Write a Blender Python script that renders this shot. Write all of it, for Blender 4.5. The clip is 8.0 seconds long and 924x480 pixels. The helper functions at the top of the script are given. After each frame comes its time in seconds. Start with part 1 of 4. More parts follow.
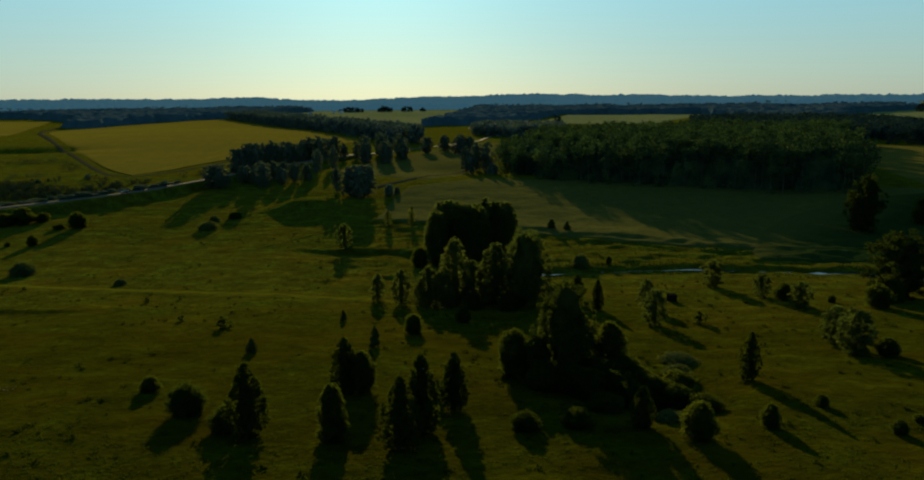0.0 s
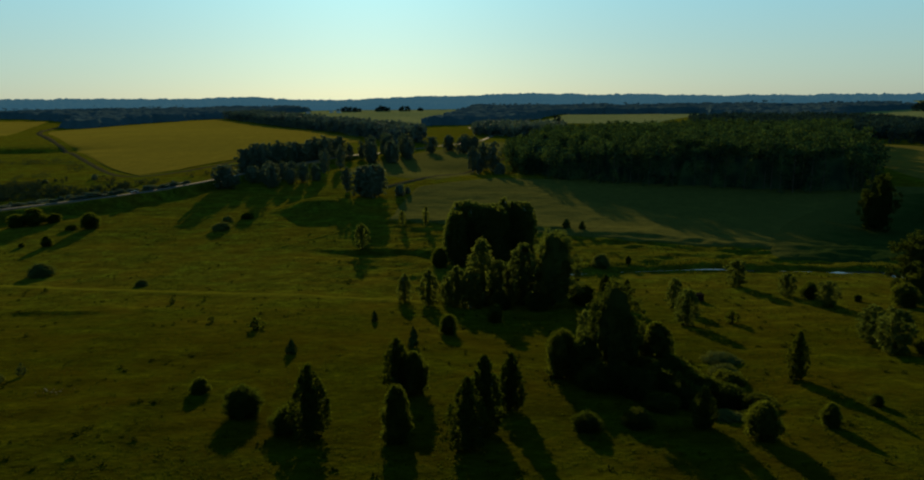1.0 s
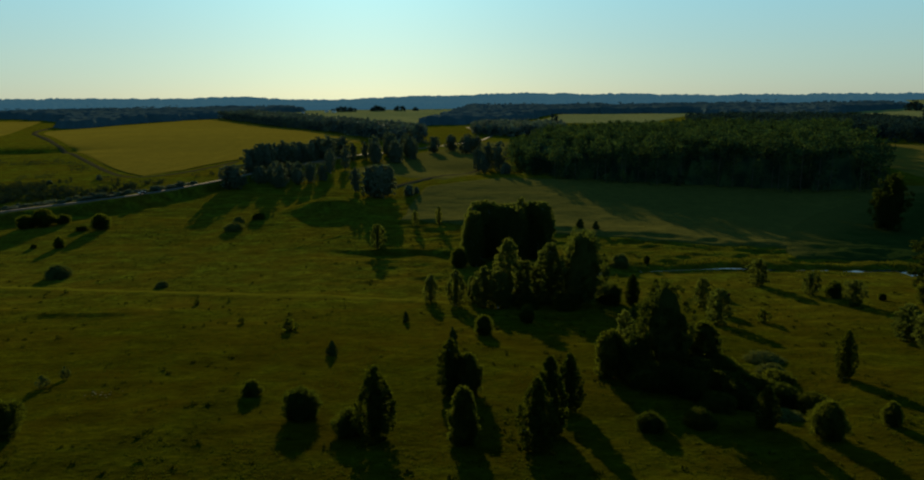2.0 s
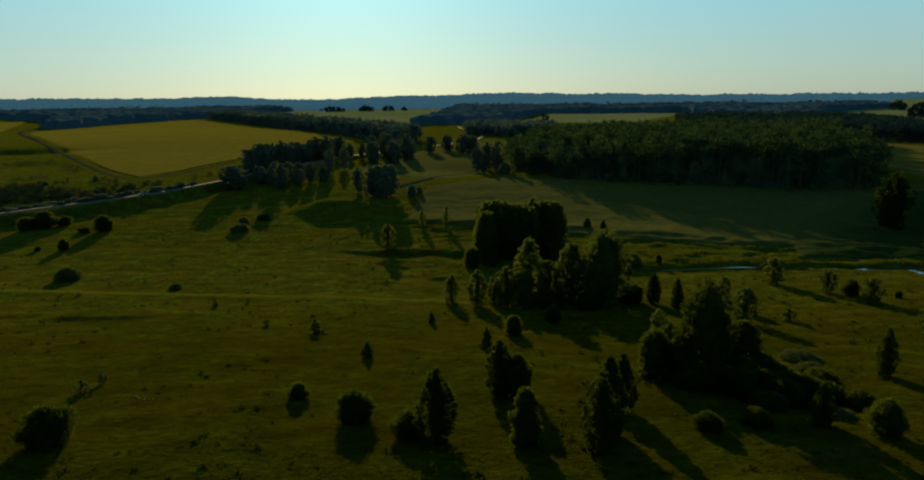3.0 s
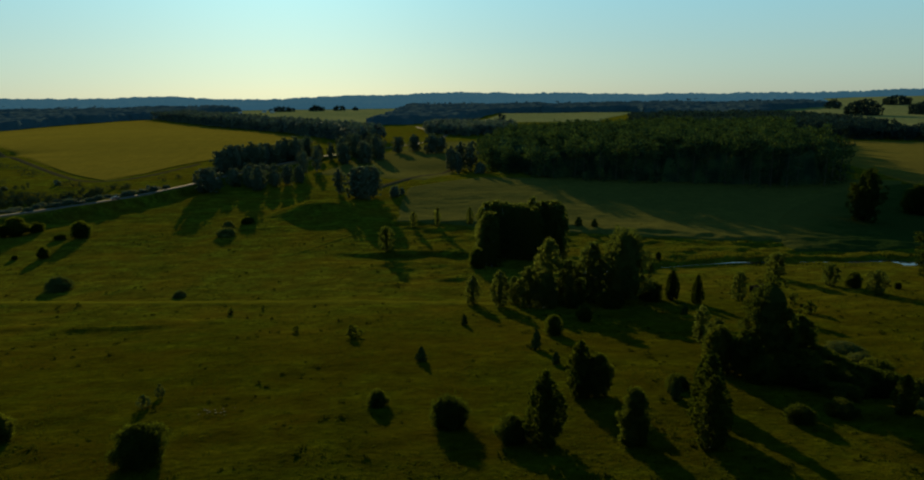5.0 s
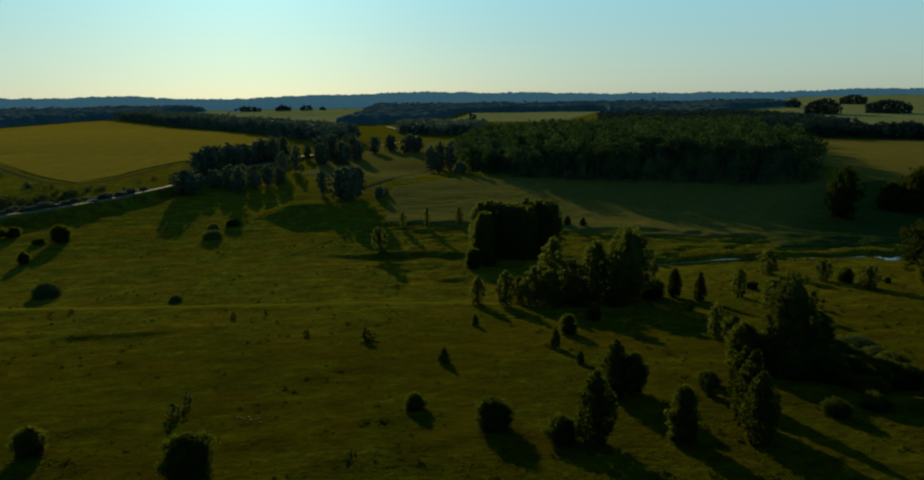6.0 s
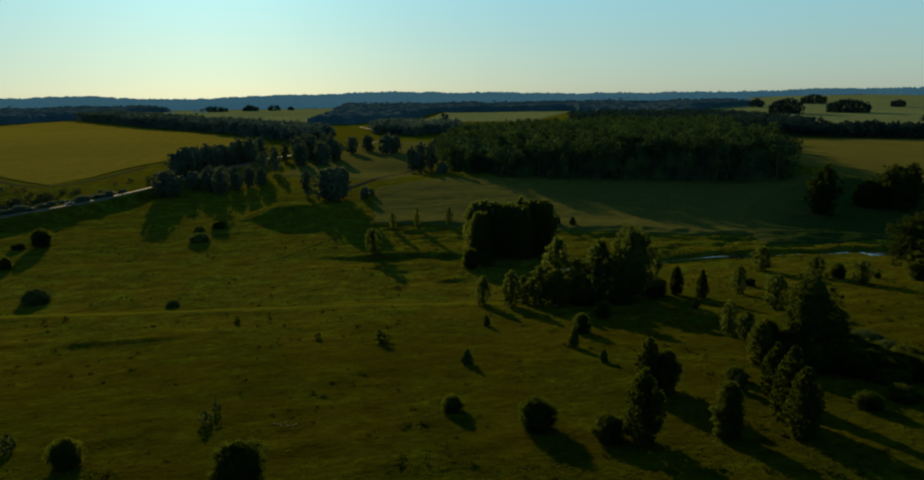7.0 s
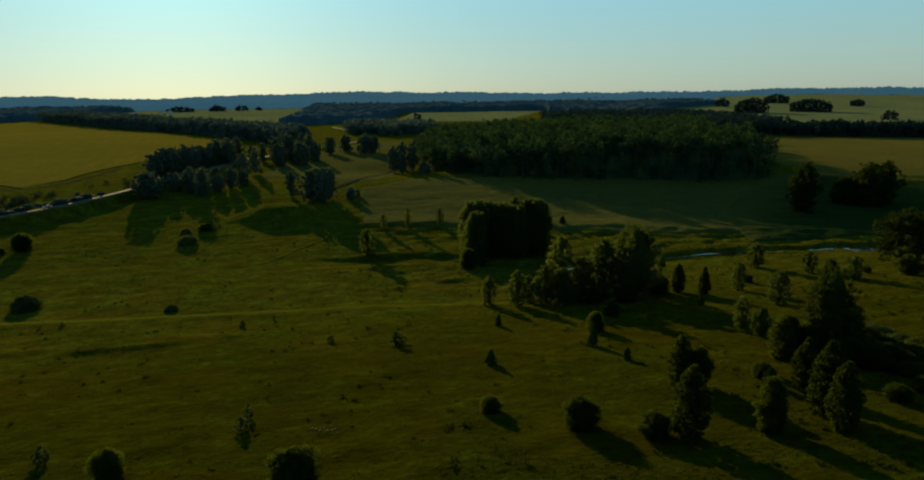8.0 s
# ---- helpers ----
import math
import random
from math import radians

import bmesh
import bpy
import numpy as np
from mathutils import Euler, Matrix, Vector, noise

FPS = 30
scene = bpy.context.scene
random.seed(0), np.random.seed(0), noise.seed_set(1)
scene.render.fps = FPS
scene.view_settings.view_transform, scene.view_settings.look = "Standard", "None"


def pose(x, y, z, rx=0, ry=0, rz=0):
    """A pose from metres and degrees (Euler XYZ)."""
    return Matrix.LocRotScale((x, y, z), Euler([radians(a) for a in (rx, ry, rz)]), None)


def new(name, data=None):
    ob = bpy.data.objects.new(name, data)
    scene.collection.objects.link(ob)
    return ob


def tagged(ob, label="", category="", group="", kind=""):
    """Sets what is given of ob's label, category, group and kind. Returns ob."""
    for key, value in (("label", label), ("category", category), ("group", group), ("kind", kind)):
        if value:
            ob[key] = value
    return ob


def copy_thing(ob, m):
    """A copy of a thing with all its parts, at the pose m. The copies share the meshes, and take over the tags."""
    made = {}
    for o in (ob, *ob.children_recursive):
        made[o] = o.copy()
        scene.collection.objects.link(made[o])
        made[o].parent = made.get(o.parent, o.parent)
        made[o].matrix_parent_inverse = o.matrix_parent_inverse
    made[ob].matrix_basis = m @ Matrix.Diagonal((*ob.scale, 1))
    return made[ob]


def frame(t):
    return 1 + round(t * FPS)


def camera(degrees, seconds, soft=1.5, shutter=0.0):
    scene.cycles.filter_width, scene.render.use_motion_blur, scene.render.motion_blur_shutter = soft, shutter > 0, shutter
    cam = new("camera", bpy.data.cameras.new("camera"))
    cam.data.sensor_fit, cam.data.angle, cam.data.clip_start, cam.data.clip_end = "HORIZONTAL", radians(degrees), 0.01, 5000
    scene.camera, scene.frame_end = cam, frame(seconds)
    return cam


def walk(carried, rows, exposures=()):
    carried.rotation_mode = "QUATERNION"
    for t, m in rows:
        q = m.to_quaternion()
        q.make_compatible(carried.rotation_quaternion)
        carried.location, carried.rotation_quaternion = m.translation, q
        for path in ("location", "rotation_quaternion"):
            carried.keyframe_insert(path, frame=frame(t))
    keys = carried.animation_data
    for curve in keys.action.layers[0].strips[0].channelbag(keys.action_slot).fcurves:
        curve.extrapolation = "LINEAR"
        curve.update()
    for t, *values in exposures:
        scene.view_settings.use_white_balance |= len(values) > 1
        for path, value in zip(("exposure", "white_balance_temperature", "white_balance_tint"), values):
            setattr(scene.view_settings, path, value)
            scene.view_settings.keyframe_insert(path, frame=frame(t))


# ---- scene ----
cam = camera(67.9, 8.0, soft=2.0)
METRES, EYE, TILT, LEAN, TURN = 80.0, 60.0, -12.0, 0.35, 0.0
ROWS = [
    (0.0, 0.0, 0.0, 0.0, 0.0, 0.0, -0.0),
    (0.5, -0.0514, 0.0009, 0.0007, -0.16, -0.01, 0.05),
    (1.0, -0.1119, 0.0025, 0.0016, -0.44, -0.03, 0.11),
    (1.5, -0.1666, 0.0046, 0.0024, -0.73, -0.04, 0.18),
    (2.0, -0.231, 0.0069, 0.0039, -1.09, -0.06, 0.27),
    (3.5, -0.4143, 0.0207, 0.0086, -3.16, -0.11, 0.73),
    (4.0, -0.4823, 0.0274, 0.011, -4.26, -0.13, 0.98),
    (5.5, -0.6687, 0.0545, 0.019, -8.07, -0.26, 1.82),
    (6.0, -0.7365, 0.0669, 0.0228, -9.53, -0.33, 2.13),
    (6.5, -0.7954, 0.0793, 0.0262, -10.81, -0.39, 2.4),
    (7.0, -0.8627, 0.0953, 0.0304, -12.25, -0.46, 2.7),
    (7.5, -0.921, 0.1111, 0.0338, -13.5, -0.53, 2.96),
    (8.0, -0.987, 0.1305, 0.0381, -14.93, -0.61, 3.26),
]
walk(cam, [(t, pose(0, 0, EYE, TILT, LEAN, TURN) @ pose(METRES * x, METRES * y, METRES * z, 90 + pitch, roll, yaw)) for t, x, y, z, yaw, pitch, roll in ROWS])

# ---- light: a low sun ahead of the camera, clear evening sky ----
SUN_AZ, SUN_EL = -7.0, 11.6          # degrees to the right of +y, above the horizon
scene.view_settings.exposure = 0.0
sun_way = Vector((math.sin(radians(SUN_AZ)) * math.cos(radians(SUN_EL)), math.cos(radians(SUN_AZ)) * math.cos(radians(SUN_EL)), math.sin(radians(SUN_EL))))
world = bpy.data.worlds.new("evening_sky")
scene.world = world
world.use_nodes = True
wn = world.node_tree.nodes
sky = wn.new("ShaderNodeTexSky")
sky.sky_type, sky.sun_disc = "NISHITA", False
sky.sun_elevation, sky.sun_rotation = radians(SUN_EL), radians(SUN_AZ)
sky.altitude, sky.air_density, sky.dust_density, sky.ozone_density = 200, 0.8, 0.6, 5.0
wn["Background"].inputs["Strength"].default_value = 0.16
even = wn.new("ShaderNodeGamma")      # thin evening haze evens out the glow round the sun
even.inputs["Gamma"].default_value = 0.52
cast = wn.new("ShaderNodeMix")
cast.data_type, cast.blend_type = "RGBA", "MULTIPLY"
cast.inputs[0].default_value, cast.inputs[7].default_value = 1.0, (0.99, 1.34, 1.14, 1)
world.node_tree.links.new(sky.outputs["Color"], even.inputs["Color"])
clear = wn.new("ShaderNodeHueSaturation")
clear.inputs["Saturation"].default_value = 1.25
world.node_tree.links.new(even.outputs["Color"], clear.inputs["Color"])
world.node_tree.links.new(clear.outputs["Color"], cast.inputs[6])
haze_way = wn.new("ShaderNodeSeparateXYZ")
world.node_tree.links.new(wn.new("ShaderNodeTexCoord").outputs["Generated"], haze_way.inputs["Vector"])
haze_fade = wn.new("ShaderNodeMapRange")      # the haze lies low and thins out upwards
haze_fade.interpolation_type = "SMOOTHSTEP"
haze_fade.inputs["From Min"].default_value, haze_fade.inputs["From Max"].default_value = 0.12, 0.42
haze_fade.inputs["To Min"].default_value, haze_fade.inputs["To Max"].default_value = 0.40, 0.0
world.node_tree.links.new(haze_way.outputs["Z"], haze_fade.inputs["Value"])
haze = wn.new("ShaderNodeMix")
haze.data_type = "RGBA"
haze.inputs[7].default_value = (3.5, 4.75, 4.3, 1)
world.node_tree.links.new(haze_fade.outputs["Result"], haze.inputs[0])
world.node_tree.links.new(cast.outputs[2], haze.inputs[6])
dust = wn.new("ShaderNodeValToRGB")           # sandy dust on the horizon, clear blue above it
for k, (at, tint) in enumerate([(0.0, (0.97, 0.83, 0.78)), (0.05, (0.98, 0.94, 0.92)), (0.125, (0.9, 1.08, 1.17)), (0.4, (1.0, 1.0, 1.0))]):
    stop = dust.color_ramp.elements[k] if k < 2 else dust.color_ramp.elements.new(at)
    stop.position, stop.color = at, (*tint, 1)
world.node_tree.links.new(haze_way.outputs["Z"], dust.inputs["Fac"])
dusty = wn.new("ShaderNodeMix")
dusty.data_type, dusty.blend_type = "RGBA", "MULTIPLY"
dusty.inputs[0].default_value = 1.0
world.node_tree.links.new(haze.outputs[2], dusty.inputs[6])
world.node_tree.links.new(dust.outputs["Color"], dusty.inputs[7])
world.node_tree.links.new(dusty.outputs[2], wn["Background"].inputs["Color"])
sun_data = bpy.data.lights.new("sun", "SUN")
sun_data.energy, sun_data.angle, sun_data.color = 5.0, radians(0.6), (1.0, 0.76, 0.38)
sun = new("sun", sun_data)
sun.rotation_mode = "QUATERNION"
sun.location, sun.rotation_quaternion = (0, 900, 400), sun_way.to_track_quat("Z", "Y")


# ---- materials ----
def base_mat(name, rough=0.9, spec=0.2):
    m = bpy.data.materials.new(name)
    m.use_nodes = True
    p = m.node_tree.nodes["Principled BSDF"]
    p.inputs["Roughness"].default_value = rough
    p.inputs["Specular IOR Level"].default_value = spec
    return m, m.node_tree.nodes, m.node_tree.links, p


def noise_of(nodes, links, coords, scale, detail=3.0, rough=0.55, stretch=None):
    if stretch:
        mp = nodes.new("ShaderNodeMapping")
        mp.inputs["Scale"].default_value = stretch
        links.new(coords, mp.inputs["Vector"])
        coords = mp.outputs["Vector"]
    n = nodes.new("ShaderNodeTexNoise")
    n.inputs["Scale"].default_value, n.inputs["Detail"].default_value, n.inputs["Roughness"].default_value = scale, detail, rough
    links.new(coords, n.inputs["Vector"])
    return n.outputs["Fac"]


def ramp_of(nodes, links, fac, stops):
    r = nodes.new("ShaderNodeValToRGB")
    while len(r.color_ramp.elements) < len(stops):
        r.color_ramp.elements.new(0.5)
    for e, (at, col) in zip(r.color_ramp.elements, stops):
        e.position, e.color = at, (*col, 1)
    links.new(fac, r.inputs["Fac"])
    return r.outputs["Color"]


def mixed(nodes, links, fac, a, b, mode="MIX"):
    x = nodes.new("ShaderNodeMix")
    x.data_type, x.blend_type = "RGBA", mode
    for socket, value in ((x.inputs[0], fac), (x.inputs[6], a), (x.inputs[7], b)):
        if isinstance(value, bpy.types.NodeSocket):
            links.new(value, socket)
        elif isinstance(value, (int, float)):
            socket.default_value = value
        else:
            socket.default_value = (*value, 1)
    return x.outputs[2]


def bumped(nodes, links, p, fac, strength, metres):
    b = nodes.new("ShaderNodeBump")
    b.inputs["Strength"].default_value, b.inputs["Distance"].default_value = strength, metres
    links.new(fac, b.inputs["Height"])
    links.new(b.outputs["Normal"], p.inputs["Normal"])


def cover_mat(name, dark, mid, light, patch, big=0.02, small=0.35, sheen=0.0, bump=0.45, stretch=None, plain=None, streaks=False, border=None):
    """Grass or crop: two scales of tone, patches of another colour, rough relief."""
    m, nodes, links, p = base_mat(name, 1.0, 0.0)
    pos = nodes.new("ShaderNodeNewGeometry").outputs["Position"]
    fine = noise_of(nodes, links, pos, small, 5.0, 0.65, stretch)
    broad = noise_of(nodes, links, pos, big, 4.0, 0.6)
    grit = noise_of(nodes, links, pos, small * 7, 3.0, 0.6)
    tone = ramp_of(nodes, links, fine, [(0.3, dark), (0.5, mid), (0.72, light)])
    gate = ramp_of(nodes, links, broad, [(0.42, (0, 0, 0)), (0.62, (1, 1, 1))])
    tone = mixed(nodes, links, gate, tone, mixed(nodes, links, 0.65, tone, patch))
    if streaks:
        # drifts of paler and of browner grass, drawn out across the slope
        drift = noise_of(nodes, links, pos, 0.15, 6.0, 0.7, (0.8, 1.2, 1))
        tone = mixed(nodes, links, 1.0, tone, ramp_of(nodes, links, drift, [(0.34, (0.62, 0.6, 0.6)), (0.48, (1, 0.96, 1)), (0.57, (1.2, 1.3, 1.2)), (0.66, (1.75, 1.85, 1.5))]), "MULTIPLY")
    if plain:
        # paler floodplain grass beyond the old bank, brightened further in place of haze, ragged border
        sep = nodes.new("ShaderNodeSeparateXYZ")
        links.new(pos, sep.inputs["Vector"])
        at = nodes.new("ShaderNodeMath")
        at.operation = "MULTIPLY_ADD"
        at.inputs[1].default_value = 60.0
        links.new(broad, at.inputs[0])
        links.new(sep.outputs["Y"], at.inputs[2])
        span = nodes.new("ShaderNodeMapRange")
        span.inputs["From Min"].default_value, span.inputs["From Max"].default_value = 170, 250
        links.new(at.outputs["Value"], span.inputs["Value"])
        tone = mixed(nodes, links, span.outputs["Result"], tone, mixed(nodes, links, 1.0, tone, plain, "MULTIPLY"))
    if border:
        # the darkened tone fades in from the neighbouring field over some forty metres
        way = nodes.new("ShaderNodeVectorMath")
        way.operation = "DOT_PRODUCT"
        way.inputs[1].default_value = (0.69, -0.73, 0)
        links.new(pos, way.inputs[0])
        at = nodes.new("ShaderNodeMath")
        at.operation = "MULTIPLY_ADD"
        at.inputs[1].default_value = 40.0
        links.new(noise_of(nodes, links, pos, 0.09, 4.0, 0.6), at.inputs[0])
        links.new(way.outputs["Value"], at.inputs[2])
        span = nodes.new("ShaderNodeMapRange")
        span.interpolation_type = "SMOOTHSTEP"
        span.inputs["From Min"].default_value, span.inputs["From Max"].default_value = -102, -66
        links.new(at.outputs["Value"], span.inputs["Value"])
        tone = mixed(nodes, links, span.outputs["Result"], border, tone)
    speck = ramp_of(nodes, links, grit, [(0.3, (0.55, 0.55, 0.55)), (0.6, (1, 1, 1))])
    links.new(mixed(nodes, links, 0.8, tone, speck, "MULTIPLY"), p.inputs["Base Color"])
    p.inputs["Sheen Weight"].default_value = sheen
    p.inputs["Sheen Roughness"].default_value = 0.5
    p.inputs["Sheen Tint"].default_value = (*[4 * c for c in light], 1)
    bumped(nodes, links, p, fine, bump, 0.6)
    return m


def leaf_mat(name, a, b, through_light=0.35, glow=(1.7, 1.7, 0.7), gloss=0.0, crowns=0.0):
    """Leaves: matt, letting some sun through; each spray of leaves has its own tone."""
    m = bpy.data.materials.new(name)
    m.use_nodes = True
    nodes, links = m.node_tree.nodes, m.node_tree.links
    out = nodes["Material Output"]
    p = nodes["Principled BSDF"]
    p.inputs["Roughness"].default_value, p.inputs["Specular IOR Level"].default_value = 0.75, gloss
    geo = nodes.new("ShaderNodeNewGeometry")
    info = nodes.new("ShaderNodeObjectInfo")
    tone = mixed(nodes, links, geo.outputs["Random Per Island"], a, b)
    own = ramp_of(nodes, links, info.outputs["Random"], [(0.0, (0.75, 0.8, 0.8)), (1.0, (1.2, 1.12, 1.0))])
    tone = mixed(nodes, links, 1.0, tone, own, "MULTIPLY")
    if crowns:
        # neighbouring trees of a wood differ in tone
        f = noise_of(nodes, links, geo.outputs["Position"], crowns, 1.0, 0.4)
        tone = mixed(nodes, links, 1.0, tone, ramp_of(nodes, links, f, [(0.34, (0.5, 0.58, 0.7)), (0.5, (1, 1, 1)), (0.66, (1.6, 1.45, 1.1))]), "MULTIPLY")
    links.new(tone, p.inputs["Base Color"])
    tr = nodes.new("ShaderNodeBsdfTranslucent")
    links.new(mixed(nodes, links, 1.0, tone, glow, "MULTIPLY"), tr.inputs["Color"])
    mx = nodes.new("ShaderNodeMixShader")
    mx.inputs["Fac"].default_value = through_light
    links.new(p.outputs["BSDF"], mx.inputs[1])
    links.new(tr.outputs["BSDF"], mx.inputs[2])
    links.new(mx.outputs["Shader"], out.inputs["Surface"])
    return m


def plain_mat(name, a, b, scale, rough=0.85, spec=0.2, bump=0.2, metres=0.02):
    m, nodes, links, p = base_mat(name, rough, spec)
    pos = nodes.new("ShaderNodeNewGeometry").outputs["Position"]
    f = noise_of(nodes, links, pos, scale, 5.0, 0.6)
    links.new(ramp_of(nodes, links, f, [(0.3, a), (0.7, b)]), p.inputs["Base Color"])
    bumped(nodes, links, p, f, bump, metres)
    return m


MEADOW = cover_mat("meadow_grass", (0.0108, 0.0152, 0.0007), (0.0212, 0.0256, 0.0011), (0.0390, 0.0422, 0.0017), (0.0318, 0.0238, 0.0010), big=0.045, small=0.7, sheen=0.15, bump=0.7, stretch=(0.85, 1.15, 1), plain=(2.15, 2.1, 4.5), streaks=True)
CROP = cover_mat("ripe_grain", (0.054, 0.049, 0.007), (0.078, 0.069, 0.009), (0.108, 0.094, 0.012), (0.05, 0.052, 0.008), big=0.009, small=0.10, sheen=0.12, stretch=(1.5, 0.4, 1))
HAY_TONE = (0.067, 0.071, 0.017)
HAY = cover_mat("hay_grass", (0.048, 0.053, 0.013), HAY_TONE, (0.09, 0.088, 0.02), (0.048, 0.056, 0.015), big=0.012, small=0.2, sheen=0.06)
STRAW = cover_mat("straw_grass", (0.062, 0.058, 0.012), (0.085, 0.08, 0.016), (0.11, 0.10, 0.02), (0.06, 0.06, 0.014), big=0.012, small=0.2, sheen=0.06)
# lightened and greyed for distance: haze put into the crop colour
FAR_CROP = cover_mat("hazed_far_crop", (0.16, 0.18, 0.065), (0.20, 0.215, 0.08), (0.235, 0.25, 0.09), (0.15, 0.18, 0.07), big=0.004, small=0.02)
TRACK = plain_mat("trodden_earth", (0.036, 0.033, 0.016), (0.07, 0.062, 0.03), 0.6, 1.0, 0.0)
ROAD = plain_mat("worn_asphalt", (0.05, 0.048, 0.046), (0.085, 0.081, 0.076), 0.5, 0.85, 0.12, 0.1)
GRAVEL = plain_mat("gravel_shoulder", (0.1, 0.065, 0.03), (0.16, 0.11, 0.055), 1.5, 1.0, 0.0)
BARK = plain_mat("pale_bark", (0.08, 0.07, 0.06), (0.45, 0.43, 0.38), 2.5)
DARK_BARK = plain_mat("dark_bark", (0.04, 0.03, 0.02), (0.10, 0.08, 0.06), 3.0)
LEAF_BIRCH = leaf_mat("birch_leaves", (0.015, 0.024, 0.004), (0.036, 0.048, 0.007), 0.52, (2.7, 2.7, 1.0))
LEAF_BROAD = leaf_mat("poplar_leaves", (0.010, 0.017, 0.004), (0.028, 0.038, 0.008), 0.55, (5.0, 4.8, 1.8))
LEAF_ALDER = leaf_mat("alder_leaves", (0.011, 0.019, 0.005), (0.028, 0.04, 0.01), 0.45, (2.6, 2.6, 1.0))
LEAF_WILLOW = leaf_mat("willow_leaves", (0.045, 0.064, 0.022), (0.085, 0.104, 0.036), 0.4)
GRASS_BLADES = leaf_mat("grass_blades", (0.02, 0.028, 0.004), (0.04, 0.048, 0.006), 0.5)
WEEDS = leaf_mat("weed_leaves", (0.014, 0.021, 0.003), (0.03, 0.036, 0.005), 0.25)
# leaves along the road made paler and bluer in place of haze
LEAF_ROAD_HAZED = leaf_mat("hazed_roadside_leaves", (0.052, 0.082, 0.066), (0.09, 0.12, 0.092), 0.35, gloss=0.05)
LEAF_GROVE = leaf_mat("grove_leaves", (0.036, 0.055, 0.017), (0.062, 0.082, 0.024), 0.65, (2.5, 2.45, 1.2))
LEAF_TALL = leaf_mat("tall_poplar_leaves", (0.034, 0.052, 0.016), (0.062, 0.08, 0.022), 0.6, (1.9, 1.9, 0.9))
LEAF_SCRUB = leaf_mat("scrub_leaves", (0.02, 0.034, 0.022), (0.042, 0.058, 0.033), 0.12)
# sedge colour darkened to take in shade of the wood and poplars
SEDGE = cover_mat("wet_shaded_sedge", (0.014, 0.030, 0.007), (0.02, 0.040, 0.009), (0.03, 0.05, 0.012), (0.022, 0.038, 0.009), small=0.25, border=HAY_TONE)
PATH = cover_mat("trodden_grass", (0.034, 0.039, 0.003), (0.052, 0.056, 0.004), (0.072, 0.074, 0.005), (0.046, 0.047, 0.004), small=0.6, sheen=0.2)
# belt leaves with haze in their colour: paler blue west, darker blue east
HAZED_WOOD = leaf_mat("hazed_belt_leaves", (0.05, 0.085, 0.086), (0.085, 0.12, 0.112), 0.12, gloss=0.1, crowns=0.1)
BLUE_WOOD = leaf_mat("blue_belt_leaves", (0.017, 0.038, 0.042), (0.034, 0.058, 0.054), 0.08, crowns=0.1)
NEEDLES = leaf_mat("pine_needles", (0.018, 0.032, 0.01), (0.04, 0.06, 0.015), 0.12)
# bluish leaf tone takes in the thin haze before the wood
LEAF_WOOD = leaf_mat("woodland_leaves", (0.015, 0.042, 0.028), (0.046, 0.073, 0.03), 0.25, crowns=0.11)
# far woods carry their haze as a paler blue base colour
FAR_WOOD = plain_mat("hazed_woodland", (0.034, 0.066, 0.08), (0.05, 0.086, 0.098), 0.03, 1.0, 0.0, 0.0)
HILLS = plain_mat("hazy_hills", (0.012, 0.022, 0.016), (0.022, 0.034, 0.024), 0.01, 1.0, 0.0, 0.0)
# the hills give off a faint blue that stands in for haze
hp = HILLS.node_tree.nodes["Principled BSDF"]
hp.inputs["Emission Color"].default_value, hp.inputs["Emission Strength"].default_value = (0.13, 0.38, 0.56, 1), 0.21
water_mat, wnodes, wlinks, wp = base_mat("river_water", 0.06, 0.5)
wp.inputs["Base Color"].default_value = (0.03, 0.035, 0.03, 1)
wp.inputs["IOR"].default_value = 1.33
bumped(wnodes, wlinks, wp, noise_of(wnodes, wlinks, wnodes.new("ShaderNodeNewGeometry").outputs["Position"], 1.2, 3), 0.12, 0.05)


# ---- the lie of the land ----
def smooth(v, a, b):
    s = np.clip((v - a) / (b - a), 0, 1)
    return s * s * (3 - 2 * s)


def lattice(ix, iy, seed):
    h = np.sin(ix * 127.1 + iy * 311.7 + seed * 74.7) * 43758.5453
    return h - np.floor(h)


def value_noise(x, y, size, seed=0):
    """Smooth noise from -1 to 1 with bumps of about that size."""
    u, v = np.asarray(x, float) / size, np.asarray(y, float) / size
    iu, iv = np.floor(u), np.floor(v)
    a, b = u - iu, v - iv
    a, b = a * a * (3 - 2 * a), b * b * (3 - 2 * b)
    low = lattice(iu, iv, seed) * (1 - a) + lattice(iu + 1, iv, seed) * a
    top = lattice(iu, iv + 1, seed) * (1 - a) + lattice(iu + 1, iv + 1, seed) * a
    return 2 * (low * (1 - b) + top * b) - 1


def along(x, *pairs):
    xs, ys = zip(*pairs)
    return np.interp(x, xs, ys)


def river_y(x):
    return along(x, (-300, 300), (-120, 266), (-80, 261), (-48, 259), (-18, 254), (2, 236), (22, 224), (55, 228.5), (80, 231), (120, 225), (150, 220), (300, 196), (600, 160))


def road_y(x):
    return along(x, (-900, -180), (-420, 195), (-300, 281), (-228, 337), (-207, 353), (-185, 370), (-170, 387), (-156, 409), (-140, 448), (-120, 505), (-100, 570), (-52, 665), (-13, 725), (60, 900))


